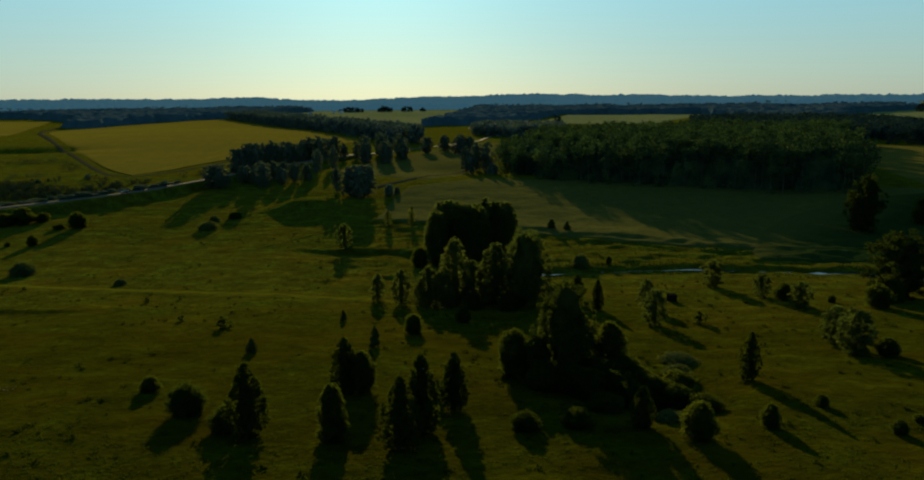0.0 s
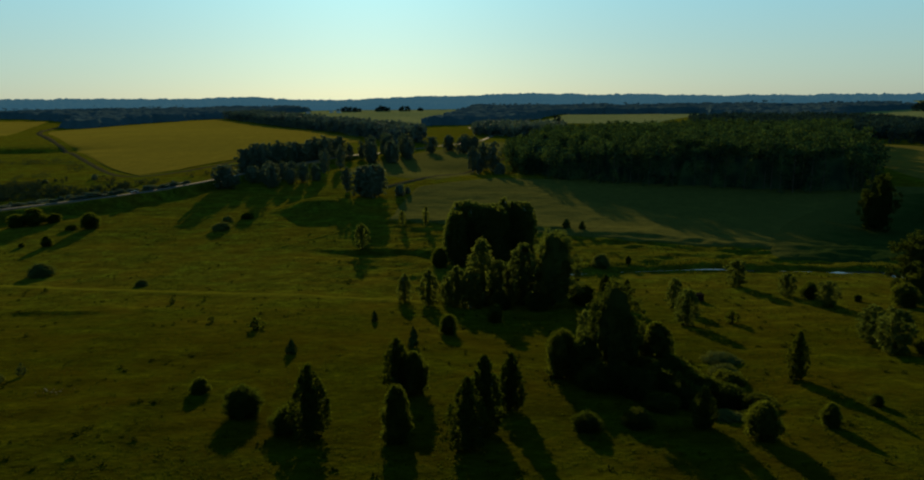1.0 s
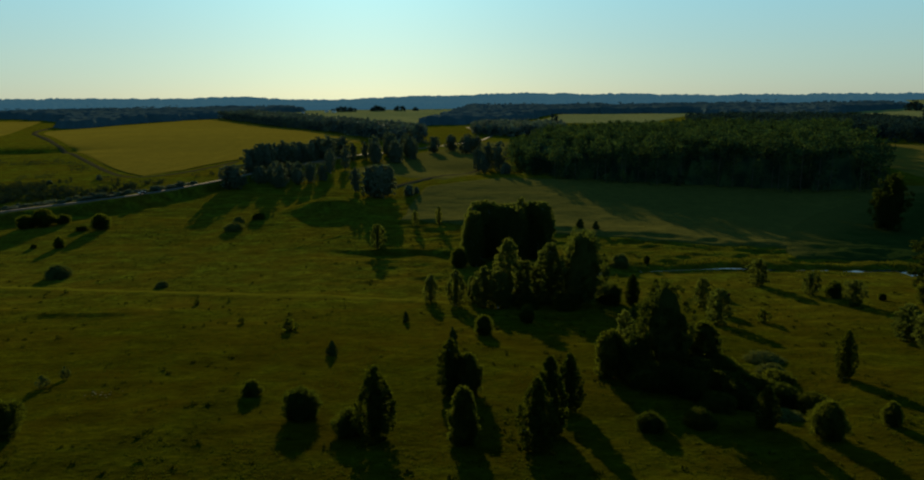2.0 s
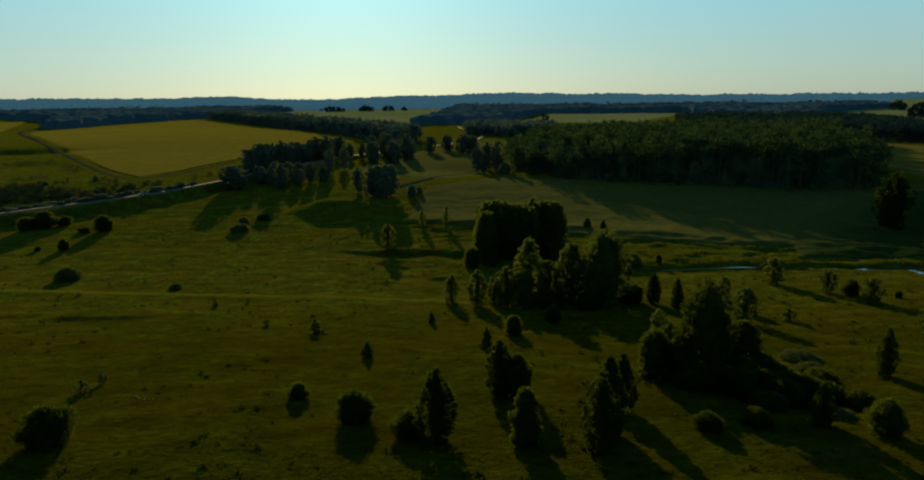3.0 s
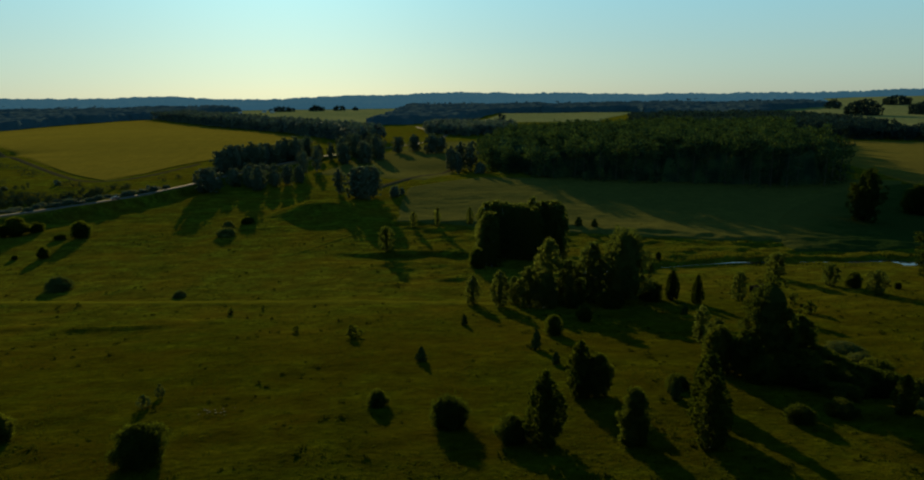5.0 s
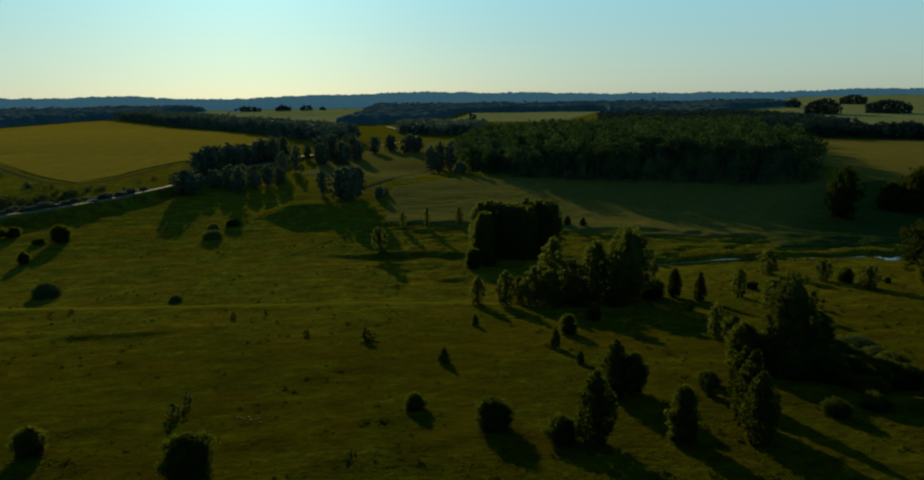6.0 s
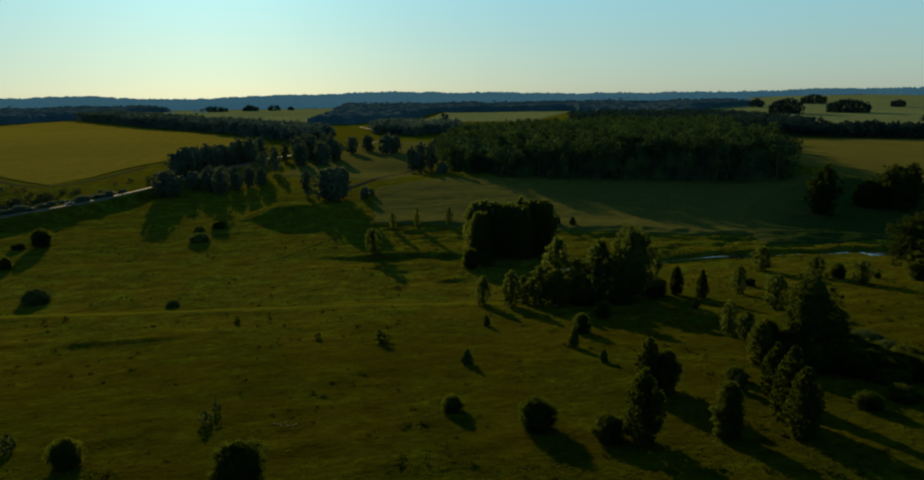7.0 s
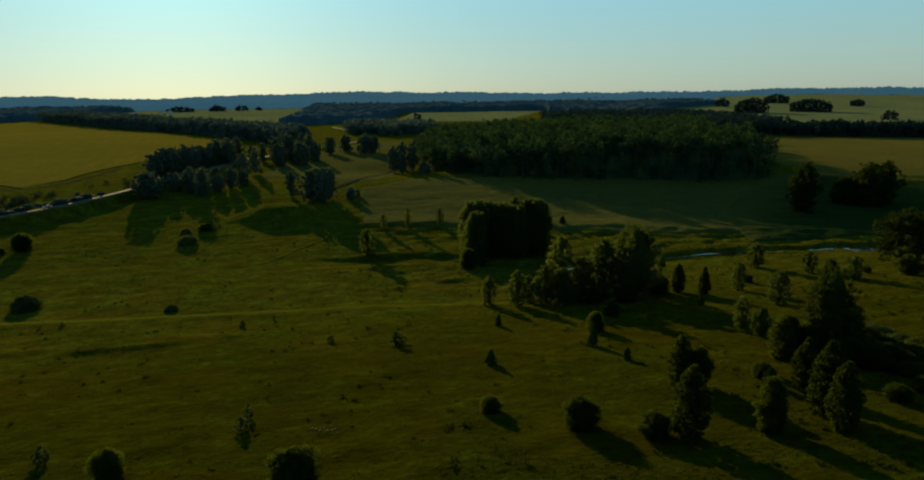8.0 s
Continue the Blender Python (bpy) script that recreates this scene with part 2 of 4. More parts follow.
def ridge_z(az):
    """Height of the wooded skyline by bearing in degrees."""
    return along(az, (-180, 45), (-60, 50), (-34, 53), (-25, 50), (-16, 52), (-11, 35), (-9.5, 35), (-5, 46), (0, 58), (5, 66), (12, 60), (20, 50), (27, 47), (34, 43), (40, 45), (46, 38), (52, 36), (90, 50), (180, 45))


def height(x, y, rough=True):
    """Ground height: the slope under the camera, the river plain, the flat fields, the far hills."""
    x, y = np.asarray(x, float), np.asarray(y, float)
    z = 0.0
    for d in (-1, -0.5, 0, 0.5, 1):
        z = z + along(y + d * (6 + 0.06 * np.abs(y)), (-5000, 40), (-600, 36), (-150, 30), (0, 22.5), (73, 17.2), (100, 14.2), (123, 10.8), (156, 6.2), (195, 1.8), (220, 0.3), (260, -0.6), (300, 0.3), (340, 2.6), (420, 7.5), (520, 7.5), (1000, 7), (1500, 9), (2000, 13), (6000, 18)) / 5
    r, az = np.hypot(x, y), np.degrees(np.arctan2(x, y))
    far = smooth(r, 1900, 4200)
    z = z * (1 - far) + (ridge_z(az) - 31) * far
    z = z + 24 * np.exp(-(((x - 2000) / 800) ** 2 + ((y - 2100) / 700) ** 2))
    # river: low near bank, steep far bank
    wob = 2.4 * value_noise(x, y, 9, 8) + 0.8 * value_noise(x, y, 3.5, 9)
    s = y - river_y(x) + wob * (1 - smooth(r, 400, 420))
    reach = smooth(x, -80, -40) * (1 - smooth(x, 500, 700))
    z = z - reach * 1.4 * smooth(s, -9, -2.5) * (1 - smooth(s, 5, 9.5)) + reach * 0.25 * smooth(s, 5, 8.5) * (1 - smooth(s, 12, 34))
    # old terrace edges beyond the river
    for lift, shift in ((1.0, 0), (0.6, -9)):
        s = y - shift + 1.5 * wob - along(x, (-60, 318), (-36, 315), (0, 308), (36, 294), (77, 279), (100, 266), (139, 250), (170, 236), (300, 210))
        z = z + lift * smooth(x, -60, -30) * (1 - smooth(x, 200, 280)) * smooth(s, -1.5, 1.5) * (1 - smooth(s, 3, 30))
    # grassy banks on the near slope
    for a, b, lift in (((-260, 226), (40, 182), 0.28), ((-260, 196), (-20, 168), 0.3)):
        s = y - along(x, a, b) - 2.5 * np.sin(x / 19)
        z = z + lift * smooth(x, -260, -200) * (1 - smooth(x, b[0] - 40, b[0])) * np.exp(-((s / 3.5) ** 2))
    s = y - along(x, (-140, 174), (-102, 174.3), (-73, 177.6))
    z = z + 0.8 * smooth(x, -134, -124) * (1 - smooth(x, -108, -96)) * np.exp(-((s / 2.2) ** 2))
    # low bank that carries the road
    s = 0.6 * (y - road_y(x))
    z = z + 3.4 * smooth(x, -900, -600) * (1 - smooth(x, -125, -60)) * smooth(s, -8, -4) * (1 - smooth(s, 4, 16))
    z = z - 1.0 * (1 - smooth(x, -125, -60)) * smooth(x, -900, -600) * smooth(s, -22, -10) * (1 - smooth(s, -8, -4))
    z = z - 6 * np.exp(-(((x + 420) / 60) ** 2 + ((y - 640) / 22) ** 2))
    # the grain field bulges up to a low crest
    z = z + 7 * np.exp(-(((x + 400) / 240) ** 2 + ((y - 800) / 250) ** 2))
    # broken ground on the river plain
    z = z + 0.55 * np.exp(-(((x + 40) / 24) ** 2 + ((y - 221) / 11) ** 2) ** 2) * (value_noise(x * 0.6, y * 1.2, 3.6, 51) + 0.6 * value_noise(x, y, 8, 52))
    # knoll and hollow
    z = z + 5.2 * np.exp(-(((x + 77) / 19) ** 2 + ((y - 347) / 15) ** 2) ** 1.5)
    z = z - 2.6 * np.exp(-(((x - 31) / 10) ** 2 + ((y - 101) / 10) ** 2))
    z = z - 3.4 * np.exp(-(((x - 2) / 45) ** 2 + ((y - 490) / 34) ** 2))
    if rough:
        near = 1 - smooth(r, 350, 700)
        z = z + near * (0.30 * value_noise(x, y, 14, 1) + 0.15 * value_noise(x * 0.9, y * 1.15, 5, 2) + 0.11 * value_noise(x * 0.9, y * 1.1, 2.4, 3))
        marsh = (np.exp(-(((y - 244) / 16) ** 2)) + 0.7 * np.exp(-(((y - 282 + 0.22 * x) / 22) ** 2))) * smooth(x, -70, -45) * (1 - smooth(x, 170, 230))
        z = z + marsh * (0.45 * value_noise(x * 0.6, y * 1.6, 6, 5) + 0.25 * value_noise(x, y, 2.5, 6))
        z = z + 1.2 * value_noise(x, y, 160, 4) * smooth(r, 500, 1100)
    return z


# ---- ground, fields, road, river ----
def mesh_object(name, verts, faces, material, parent=None, flat=True):
    """One mesh object from vertex rows and quads or triangles (numpy arrays)."""
    me = bpy.data.meshes.new(name)
    verts, faces = np.asarray(verts, np.float32), np.asarray(faces, np.int32)
    me.vertices.add(len(verts))
    me.vertices.foreach_set("co", verts.ravel())
    me.loops.add(faces.size)
    me.loops.foreach_set("vertex_index", faces.ravel())
    me.polygons.add(len(faces))
    me.polygons.foreach_set("loop_start", np.arange(0, faces.size, faces.shape[1], dtype=np.int32))
    me.polygons.foreach_set("use_smooth", np.full(len(faces), not flat))
    me.update(calc_edges=True)
    me.materials.append(material)
    ob = new(name, me)
    if parent:
        ob.parent = parent
    return ob


def grid_faces(rows, cols):
    i = np.arange((rows - 1) * cols).reshape(rows - 1, cols)[:, :-1].ravel()
    return np.stack([i, i + 1, i + cols + 1, i + cols], 1)


def steps(*spans):
    """Joined runs of evenly spaced numbers: (from, to, count)."""
    return np.unique(np.concatenate([np.linspace(a, b, n) for a, b, n in spans]).round(3))


gx = steps((-6000, -1200, 33), (-1200, -260, 48), (-260, 190, 331), (190, 1200, 60), (1200, 6000, 33))
gy = steps((-6000, -400, 23), (-400, 55, 26), (55, 350, 251), (350, 700, 88), (700, 2200, 76), (2200, 6000, 39))
GX, GY = np.meshgrid(gx, gy)
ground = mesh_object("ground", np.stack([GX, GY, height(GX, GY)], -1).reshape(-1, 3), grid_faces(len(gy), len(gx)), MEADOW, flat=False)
tagged(ground, "rough olive-green meadow rolling down to a river plain", "ground", kind="structure")


def resampled(points, n):
    p = np.array(points, float)
    d = np.concatenate([[0], np.cumsum(np.hypot(*np.diff(p, axis=0).T))])
    s = np.linspace(0, d[-1], n)
    return np.stack([np.interp(s, d, p[:, 0]), np.interp(s, d, p[:, 1])], 1)


def curved(points, n):
    """A smooth line through a few plan points."""
    p = resampled(points, n)
    k = max(3, n // (2 * len(points))) | 1
    q = np.pad(p, ((k // 2, k // 2), (0, 0)), mode="reflect", reflect_type="odd")
    return np.stack([np.convolve(q[:, c], np.ones(k) / k, "valid") for c in (0, 1)], 1)


def sheet(name, left, right, n, m, lift, material, label, category="field", ragged=0.0):
    """A crop or mown cover between two edge lines, standing lift above the ground, with sides."""
    a, b = curved(left, n), curved(right, n)
    s = np.linspace(0, 1, m)[None, :, None]
    p = a[:, None] * (1 - s) + b[:, None] * s
    x, y = p[..., 0], p[..., 1]
    x = x + ragged * (0.6 * value_noise(x, y, 9, 7) + 0.6 * value_noise(x, y, 27, 17))
    z = height(x, y) + lift
    edge = np.zeros((n, m), bool)
    edge[0] = edge[-1] = True
    edge[:, 0] = edge[:, -1] = True
    z = np.where(edge, z - lift - 0.6, z)
    return tagged(mesh_object(name, np.stack([x, y, z], -1).reshape(-1, 3), grid_faces(n, m), material, flat=False), label, category, kind="structure")


sheet("crop_field", [(-219, 455), (-233, 466), (-264, 502), (-410, 708), (-580, 968), (-625, 1050), (-632, 1100)], [(-207, 482), (-203, 532), (-150, 650), (-105, 790), (-250, 1060), (-520, 1520)], 200, 80, 0.45, CROP, "broad field of ripe golden grain sloping to the road")
sheet("crop_field", [(-1150, 760), (-1350, 1100), (-1500, 1500)], [(-606, 930), (-690, 1110), (-850, 1450)], 60, 40, 0.8, CROP, "golden grain field beside a farm track")
sheet("hay_field", [(-42, 318), (-38, 372), (-34, 404), (2, 432), (20, 436)], [(136, 247), (158, 275), (186, 306), (236, 352), (272, 388)], 90, 120, 0.35, HAY, "pale mown hay field in front of a wood", ragged=1.5)
sheet("hay_field", [(262, 376), (275, 440), (308, 560), (395, 690)], [(800, 200), (850, 330), (880, 400), (900, 460)], 60, 60, 0.5, STRAW, "straw-coloured hay field beside a wood")
# sheet laid where tree shade falls, with that shade in its colour
sheet("shaded_wet_meadow", [(107, 242), (107, 255), (115, 270), (132, 295), (155, 324), (194, 352), (234, 370)], [(560, 180), (520, 205), (470, 230), (400, 285), (340, 330), (300, 356), (264, 380)], 110, 170, 0.5, SEDGE, "wet sedge meadow beside a wood, darkened for shade", ragged=3.0)
sheet("hay_field", [(-95, 470), (-80, 530), (-40, 640), (20, 760)], [(-20, 425), (5, 480), (20, 560), (60, 760)], 60, 24, 0.35, HAY, "tussocky straw-coloured pasture along the road")
sheet("far_field", [(-300, 1250), (-380, 1600), (-560, 2050)], [(-75, 1150), (-40, 1500), (35, 2150)], 60, 30, 0.8, FAR_CROP, "pale distant crop field between woods")
sheet("far_field", [(110, 1215), (170, 1400), (240, 1640)], [(330, 1180), (440, 1400), (580, 1640)], 40, 30, 0.8, FAR_CROP, "pale green distant crop field before a wood")
sheet("far_field", [(560, 980), (760, 1350), (1250, 2100), (1500, 2500)], [(1500, 650), (2000, 1200), (2900, 1900), (3100, 2050)], 80, 60, 1.0, FAR_CROP, "pale distant fields on a gentle hill")


def ribbon(name, points, width, n, lift, material, label, category, edge=0.3, rough=False):
    """A strip laid on the ground along a line, with sloping edges."""
    c = curved(points, n)
    t = np.gradient(c, axis=0)
    t /= np.linalg.norm(t, axis=1, keepdims=True)
    side = np.stack([-t[:, 1], t[:, 0]], 1)
    offs = np.array([-width / 2 - edge, -width / 2, -width / 6, width / 6, width / 2, width / 2 + edge])
    p = c[:, None] + side[:, None] * offs[None, :, None]
    level = height(p[..., 0], p[..., 1], rough) + lift + np.array([-lift - 0.6, 0, 0.05, 0.05, 0, -lift - 0.6])[None]
    return tagged(mesh_object(name, np.concatenate([p, level[..., None]], -1).reshape(-1, 3), grid_faces(n, 6), material, flat=False), label, category, kind="structure")


ROAD_LINE = [(x, float(road_y(x))) for x in (-420, -360, -300, -260, -228, -207, -185, -170, -156, -148, -140, -130, -120, -110, -100, -76, -52, -32, -13)] + [(20, 790), (40, 900), (10, 1100)]
ribbon("road_shoulder", ROAD_LINE, 4.0, 260, 0.25, GRAVEL, "gravel shoulder along a country road", "road", 1.5)
ribbon("road", ROAD_LINE, 2.9, 260, 0.32, ROAD, "pale worn asphalt country road on a low bank", "road", 0.2)
ribbon("farm_track", [(-186, 550), (-193, 505), (-208, 458), (-222, 444), (-240, 461), (-272, 504), (-418, 708), (-590, 968), (-650, 1075), (-668, 1130), (-730, 1300)], 3.2, 200, 0.12, TRACK, "brown earth track round a grain field", "track", 2.0)
ribbon("farm_track", [(-52, 402), (-36, 428), (-8, 480), (20, 540), (60, 640)], 4, 60, 0.5, TRACK, "rutted earth track through pasture", "track", 2.0)
ribbon("grass_path", [(-260, 224), (-200, 219), (-150, 211), (-124, 206.5), (-105, 203), (-82, 199), (-60, 194.5), (-38, 189.3), (-18, 185)], 3.4, 400, 0.07, PATH, "pale trodden grass path along a low bank", "path", 3.0, True)
ribbon("grass_path", [(-80, 272), (-76, 279), (-66, 292), (-58, 304)], 1.0, 60, 0.12, PATH, "pale trodden grass path over a rise", "path", 0.8, True)

rx = np.linspace(12, 620, 400)
rs = np.linspace(-1, 1, 9)
RX, RS = np.meshgrid(rx, rs)
river = mesh_object("river_water", np.stack([RX, river_y(RX) + 3.2 + RS * (0.06 + 1.8 * np.exp(-(((RX - 24) / 6) ** 2)) + 0.5 * smooth(RX, 68, 80) + 3.8 * smooth(RX, 112, 124) + 0.9 * value_noise(RX, 0 * RX, 13, 3) * smooth(RX, 70, 90)), np.full(RX.shape, -0.98)], -1).reshape(-1, 3), grid_faces(len(rs), len(rx)), water_mat, flat=False)
tagged(river, "narrow shallow river reflecting the pale sky", "river", kind="structure")


# ---- trees and bushes ----
def leaf_cloud(rng, centres, radii, per, size, droop=0.0):
    """Leaf sprays (small bent quads) scattered through round clumps."""
    n = len(centres) * per
    c, r = np.repeat(centres, per, 0), np.repeat(radii, per)
    d = rng.normal(size=(n, 3))
    d /= np.linalg.norm(d, axis=1, keepdims=True)
    p = c + d * (r * rng.uniform(0.5, 1.3, n))[:, None]
    nrm = d + rng.normal(scale=0.7, size=(n, 3))
    nrm /= np.linalg.norm(nrm, axis=1, keepdims=True)
    u = np.cross(nrm, rng.normal(size=(n, 3)))
    u /= np.linalg.norm(u, axis=1, keepdims=True)
    v = np.cross(nrm, u)
    s = (size * rng.uniform(0.6, 1.3, n))[:, None]
    u, v = u * s * 0.5, v * s * 0.75
    v[:, 2] -= droop * s[:, 0]
    bend = nrm * s * 0.18
    verts = np.stack([p - v, p + u - bend, p + v, p - u - bend], 1).reshape(-1, 3)
    return verts, np.arange(4 * n).reshape(n, 4)


def tube(points, radii, sides=6):
    """A tapering limb round a line of points."""
    points, radii = np.array(points, float), np.array(radii, float)
    t = np.gradient(points, axis=0)
    t /= np.linalg.norm(t, axis=1, keepdims=True)
    ref = np.where(np.abs(t[:, 2:3]) > 0.8, [[1.0, 0, 0]], [[0, 0, 1.0]])
    a = np.cross(t, ref)
    a /= np.linalg.norm(a, axis=1, keepdims=True)
    b = np.cross(t, a)
    ang = np.linspace(0, 2 * np.pi, sides, endpoint=False)
    ring = points[:, None] + radii[:, None, None] * (np.cos(ang)[None, :, None] * a[:, None] + np.sin(ang)[None, :, None] * b[:, None])
    faces = []
    for k in range(len(points) - 1):
        for j in range(sides):
            faces.append((k * sides + j, k * sides + (j + 1) % sides, (k + 1) * sides + (j + 1) % sides, (k + 1) * sides + j))
    return ring.reshape(-1, 3), np.array(faces)


def joined(parts):
    verts, faces, n = [], [], 0
    for v, f in parts:
        verts.append(v)
        faces.append(f + n)
        n += len(v)
    return np.concatenate(verts), np.concatenate(faces)


# outline of a crown: radius (of half its width) against height share
CORE = {"birch": 0.34, "column": 0.6, "slim": 0.2, "grove": 0.22, "broad": 0.6, "heavy": 0.52, "wild": 0.46, "spire": 0.36, "bush": 0.66, "dome": 0.68, "conifer": 0.5}


def heart(shape, h, w, env_at):
    """The dense inner foliage that no light passes."""
    rows, cols = 11, 16
    fs, angs = np.linspace(0.03, 0.95, rows), np.linspace(0, 6.283, cols)
    v = []
    for i, f in enumerate(fs):
        for a in angs:
            r = 0.5 * w * CORE[shape] * env_at(f, a) * (0.15 if i in (0, rows - 1) else 1) * (1 + 0.10 * math.sin(5 * a + 11 * f) + 0.06 * math.sin(9 * a - 17 * f))
            v.append((r * math.cos(a), r * math.sin(a), h * f))
    return np.array(v), grid_faces(rows, cols)


SHAPES = {
    "birch": ((0.02, 0.6), (0.14, 0.86), (0.34, 1.0), (0.54, 0.92), (0.7, 0.73), (0.85, 0.5), (0.95, 0.28), (1.0, 0.1)),
    "column": ((0.02, 0.6), (0.12, 0.9), (0.4, 1.0), (0.7, 0.92), (0.88, 0.66), (0.96, 0.42), (1.0, 0.15)),
    "slim": ((0.02, 0.55), (0.14, 0.85), (0.4, 1.0), (0.68, 0.94), (0.86, 0.7), (0.95, 0.45), (1.0, 0.15)),
    "grove": ((0.02, 0.65), (0.18, 0.9), (0.45, 1.0), (0.7, 0.88), (0.86, 0.62), (0.95, 0.36), (1.0, 0.12)),
    "broad": ((0.02, 0.6), (0.2, 0.85), (0.45, 1.0), (0.7, 0.95), (0.88, 0.65), (1.0, 0.2)),
    "bush": ((0.0, 0.75), (0.2, 0.98), (0.5, 1.0), (0.75, 0.85), (0.92, 0.5), (1.0, 0.15)),
    "dome": ((0.0, 0.95), (0.3, 1.0), (0.6, 0.85), (0.85, 0.55), (1.0, 0.1)),
    "conifer": ((0.03, 0.85), (0.22, 1.0), (0.5, 0.82), (0.74, 0.52), (0.92, 0.26), (1.0, 0.08)),
    "heavy": ((0.02, 0.6), (0.2, 0.88), (0.45, 1.0), (0.72, 0.92), (0.9, 0.62), (1.0, 0.2)),
    "wild": ((0.02, 0.6), (0.2, 0.85), (0.45, 1.0), (0.7, 0.95), (0.88, 0.65), (1.0, 0.2)),
    "spire": ((0.03, 0.6), (0.2, 0.85), (0.5, 1.0), (0.75, 0.8), (0.92, 0.45), (1.0, 0.15)),
    "shrub": ((0.0, 0.6), (0.3, 1.0), (0.6, 0.8), (0.85, 0.5), (1.0, 0.2)),
    "sapling": ((0.1, 0.5), (0.35, 1.0), (0.6, 0.75), (0.85, 0.4), (1.0, 0.1)),
}


BOUGHS = {"grove": (56, 0.32), "slim": (40, 0.34), "broad": (48, 0.34), "heavy": (34, 0.46), "wild": (26, 0.42), "spire": (24, 0.42)}


def crown_and_stem(shape, h, w, clumps, per, size, seed, lobes=0.18, stems=1):
    rng = np.random.default_rng(seed)
    hs, rs = zip(*SHAPES[shape])
    lobe = rng.uniform(0, 6.28, 4)
    cs, rad = [], []

    def env_at(f, a):
        return np.interp(f, hs, rs) * (1 + lobes * (0.6 * math.sin(2 * a + lobe[0] + 5 * f) + 0.4 * math.sin(3 * a + lobe[1] - 9 * f)) * (0.5 if shape == "conifer" else 1))

    if shape in BOUGHS:
        # heavy boughs of uneven size with gaps between them, each hung with clumps of leaves
        count, share = BOUGHS[shape]
        bough, reach = [], []
        for k in range(count):
            f = hs[0] + 0.06 + (0.9 - hs[0]) * ((k + rng.uniform(0, 1)) / count)
            a = 2.4 * k + rng.uniform(-0.6, 0.6)
            env = env_at(f, a)
            r = 0.5 * w * share * rng.uniform(0.7, 1.25) * (0.45 + 0.55 * min(1, env))
            d = max(0.0, 0.5 * w * env * rng.uniform(0.9, 1.1) - 0.6 * r)
            bough.append((d * math.cos(a), d * math.sin(a), min(h * f, h - 0.8 * r)))
            reach.append(r)
        bough, reach = np.array(bough), np.array(reach)
        for j in rng.choice(count, clumps // 2 if shape in ("grove", "slim") else clumps, p=reach ** 2 / (reach ** 2).sum()):
            d = rng.normal(size=3)
            d *= reach[j] * rng.uniform(0.35, 1.0) ** 0.5 / np.linalg.norm(d)
            d[2] *= 1.15
            rc = 0.5 * w * rng.uniform(0.07, 0.14)
            q = bough[j] + d
            cs.append((q[0], q[1], max(q[2], rc * 0.7)))
            rad.append(rc)
    while len(cs) < clumps:
        f = rng.uniform(hs[0], 1.0)
        env = np.interp(f, hs, rs)
        if rng.uniform() > 0.25 + env:
            continue
        a = rng.uniform(0, 6.28)
        env = env_at(f, a)
        rc = 0.5 * w * rng.uniform(0.11, 0.21) * (0.5 + 0.5 * min(1, env))
        inner = len(cs) % (3 if shape in ("birch", "sapling", "shrub") else 5) == 0
        rc *= (1.7 if inner else 1.0) * {"birch": 1.1, "grove": 1.35, "broad": 1.25}.get(shape, 1.1)
        dist = max(0.0, 0.5 * w * env - 0.75 * rc) * math.sqrt(rng.uniform(0.0, 0.6) if inner else rng.uniform(0.55, 1.0))
        if shape == "birch" and not inner:
            # thin outer twigs that fray the outline
            fray = len(cs) % 3
            rc, dist = rc * (0.9, 0.75, 0.55)[fray], dist * (1.0, 1.04, 1.1)[fray]
        z = h * f if f * h + rc < h else h - 0.7 * rc
        cs.append((dist * math.cos(a), dist * math.sin(a), max(z, rc * 0.7)))
        rad.append(rc)
    crown = leaf_cloud(rng, np.array(cs), np.array(rad), per, size, 0.25 if shape in ("birch", "grove") else 0.05)
    if shape in CORE:
        crown = joined([crown, heart(shape, h, w, env_at)])
    limbs = []
    lean = rng.normal(scale=0.02 * h, size=2)
    for k in range(stems):
        a0 = rng.uniform(0, 6.28)
        foot = np.array([math.cos(a0), math.sin(a0)]) * (0.0 if stems == 1 else 0.10 * w)
        spread = foot * (0 if stems == 1 else 2.2)
        top = 0.93 if stems == 1 else rng.uniform(0.6, 0.85)
        ts = np.linspace(0, 1, 7)
        pts = [(*(foot + spread * t + lean * t * t), -0.3 + (h * top + 0.3) * t) for t in ts]
        limbs.append(tube(pts, 0.014 * h * (1.15 - ts) * (1 if stems == 1 else 0.6) + 0.01, 7 if stems == 1 else 5))
    for k in rng.choice(len(cs), min(len(cs), 12 if stems == 1 else 6), replace=False):
        c = np.array(cs[k])
        z0 = max(0.12 * h, c[2] - 0.55 * np.hypot(c[0], c[1]) - 0.05 * h)
        z0 = min(z0, 0.85 * h)
        base = np.array([lean[0] * (z0 / h) ** 2, lean[1] * (z0 / h) ** 2, z0])
        mid = base * 0.45 + c * 0.55 + np.array([0, 0, 0.04 * h])
        limbs.append(tube([base, mid, c], np.array([0.006, 0.004, 0.0015]) * h, 4))
    return crown, joined(limbs)


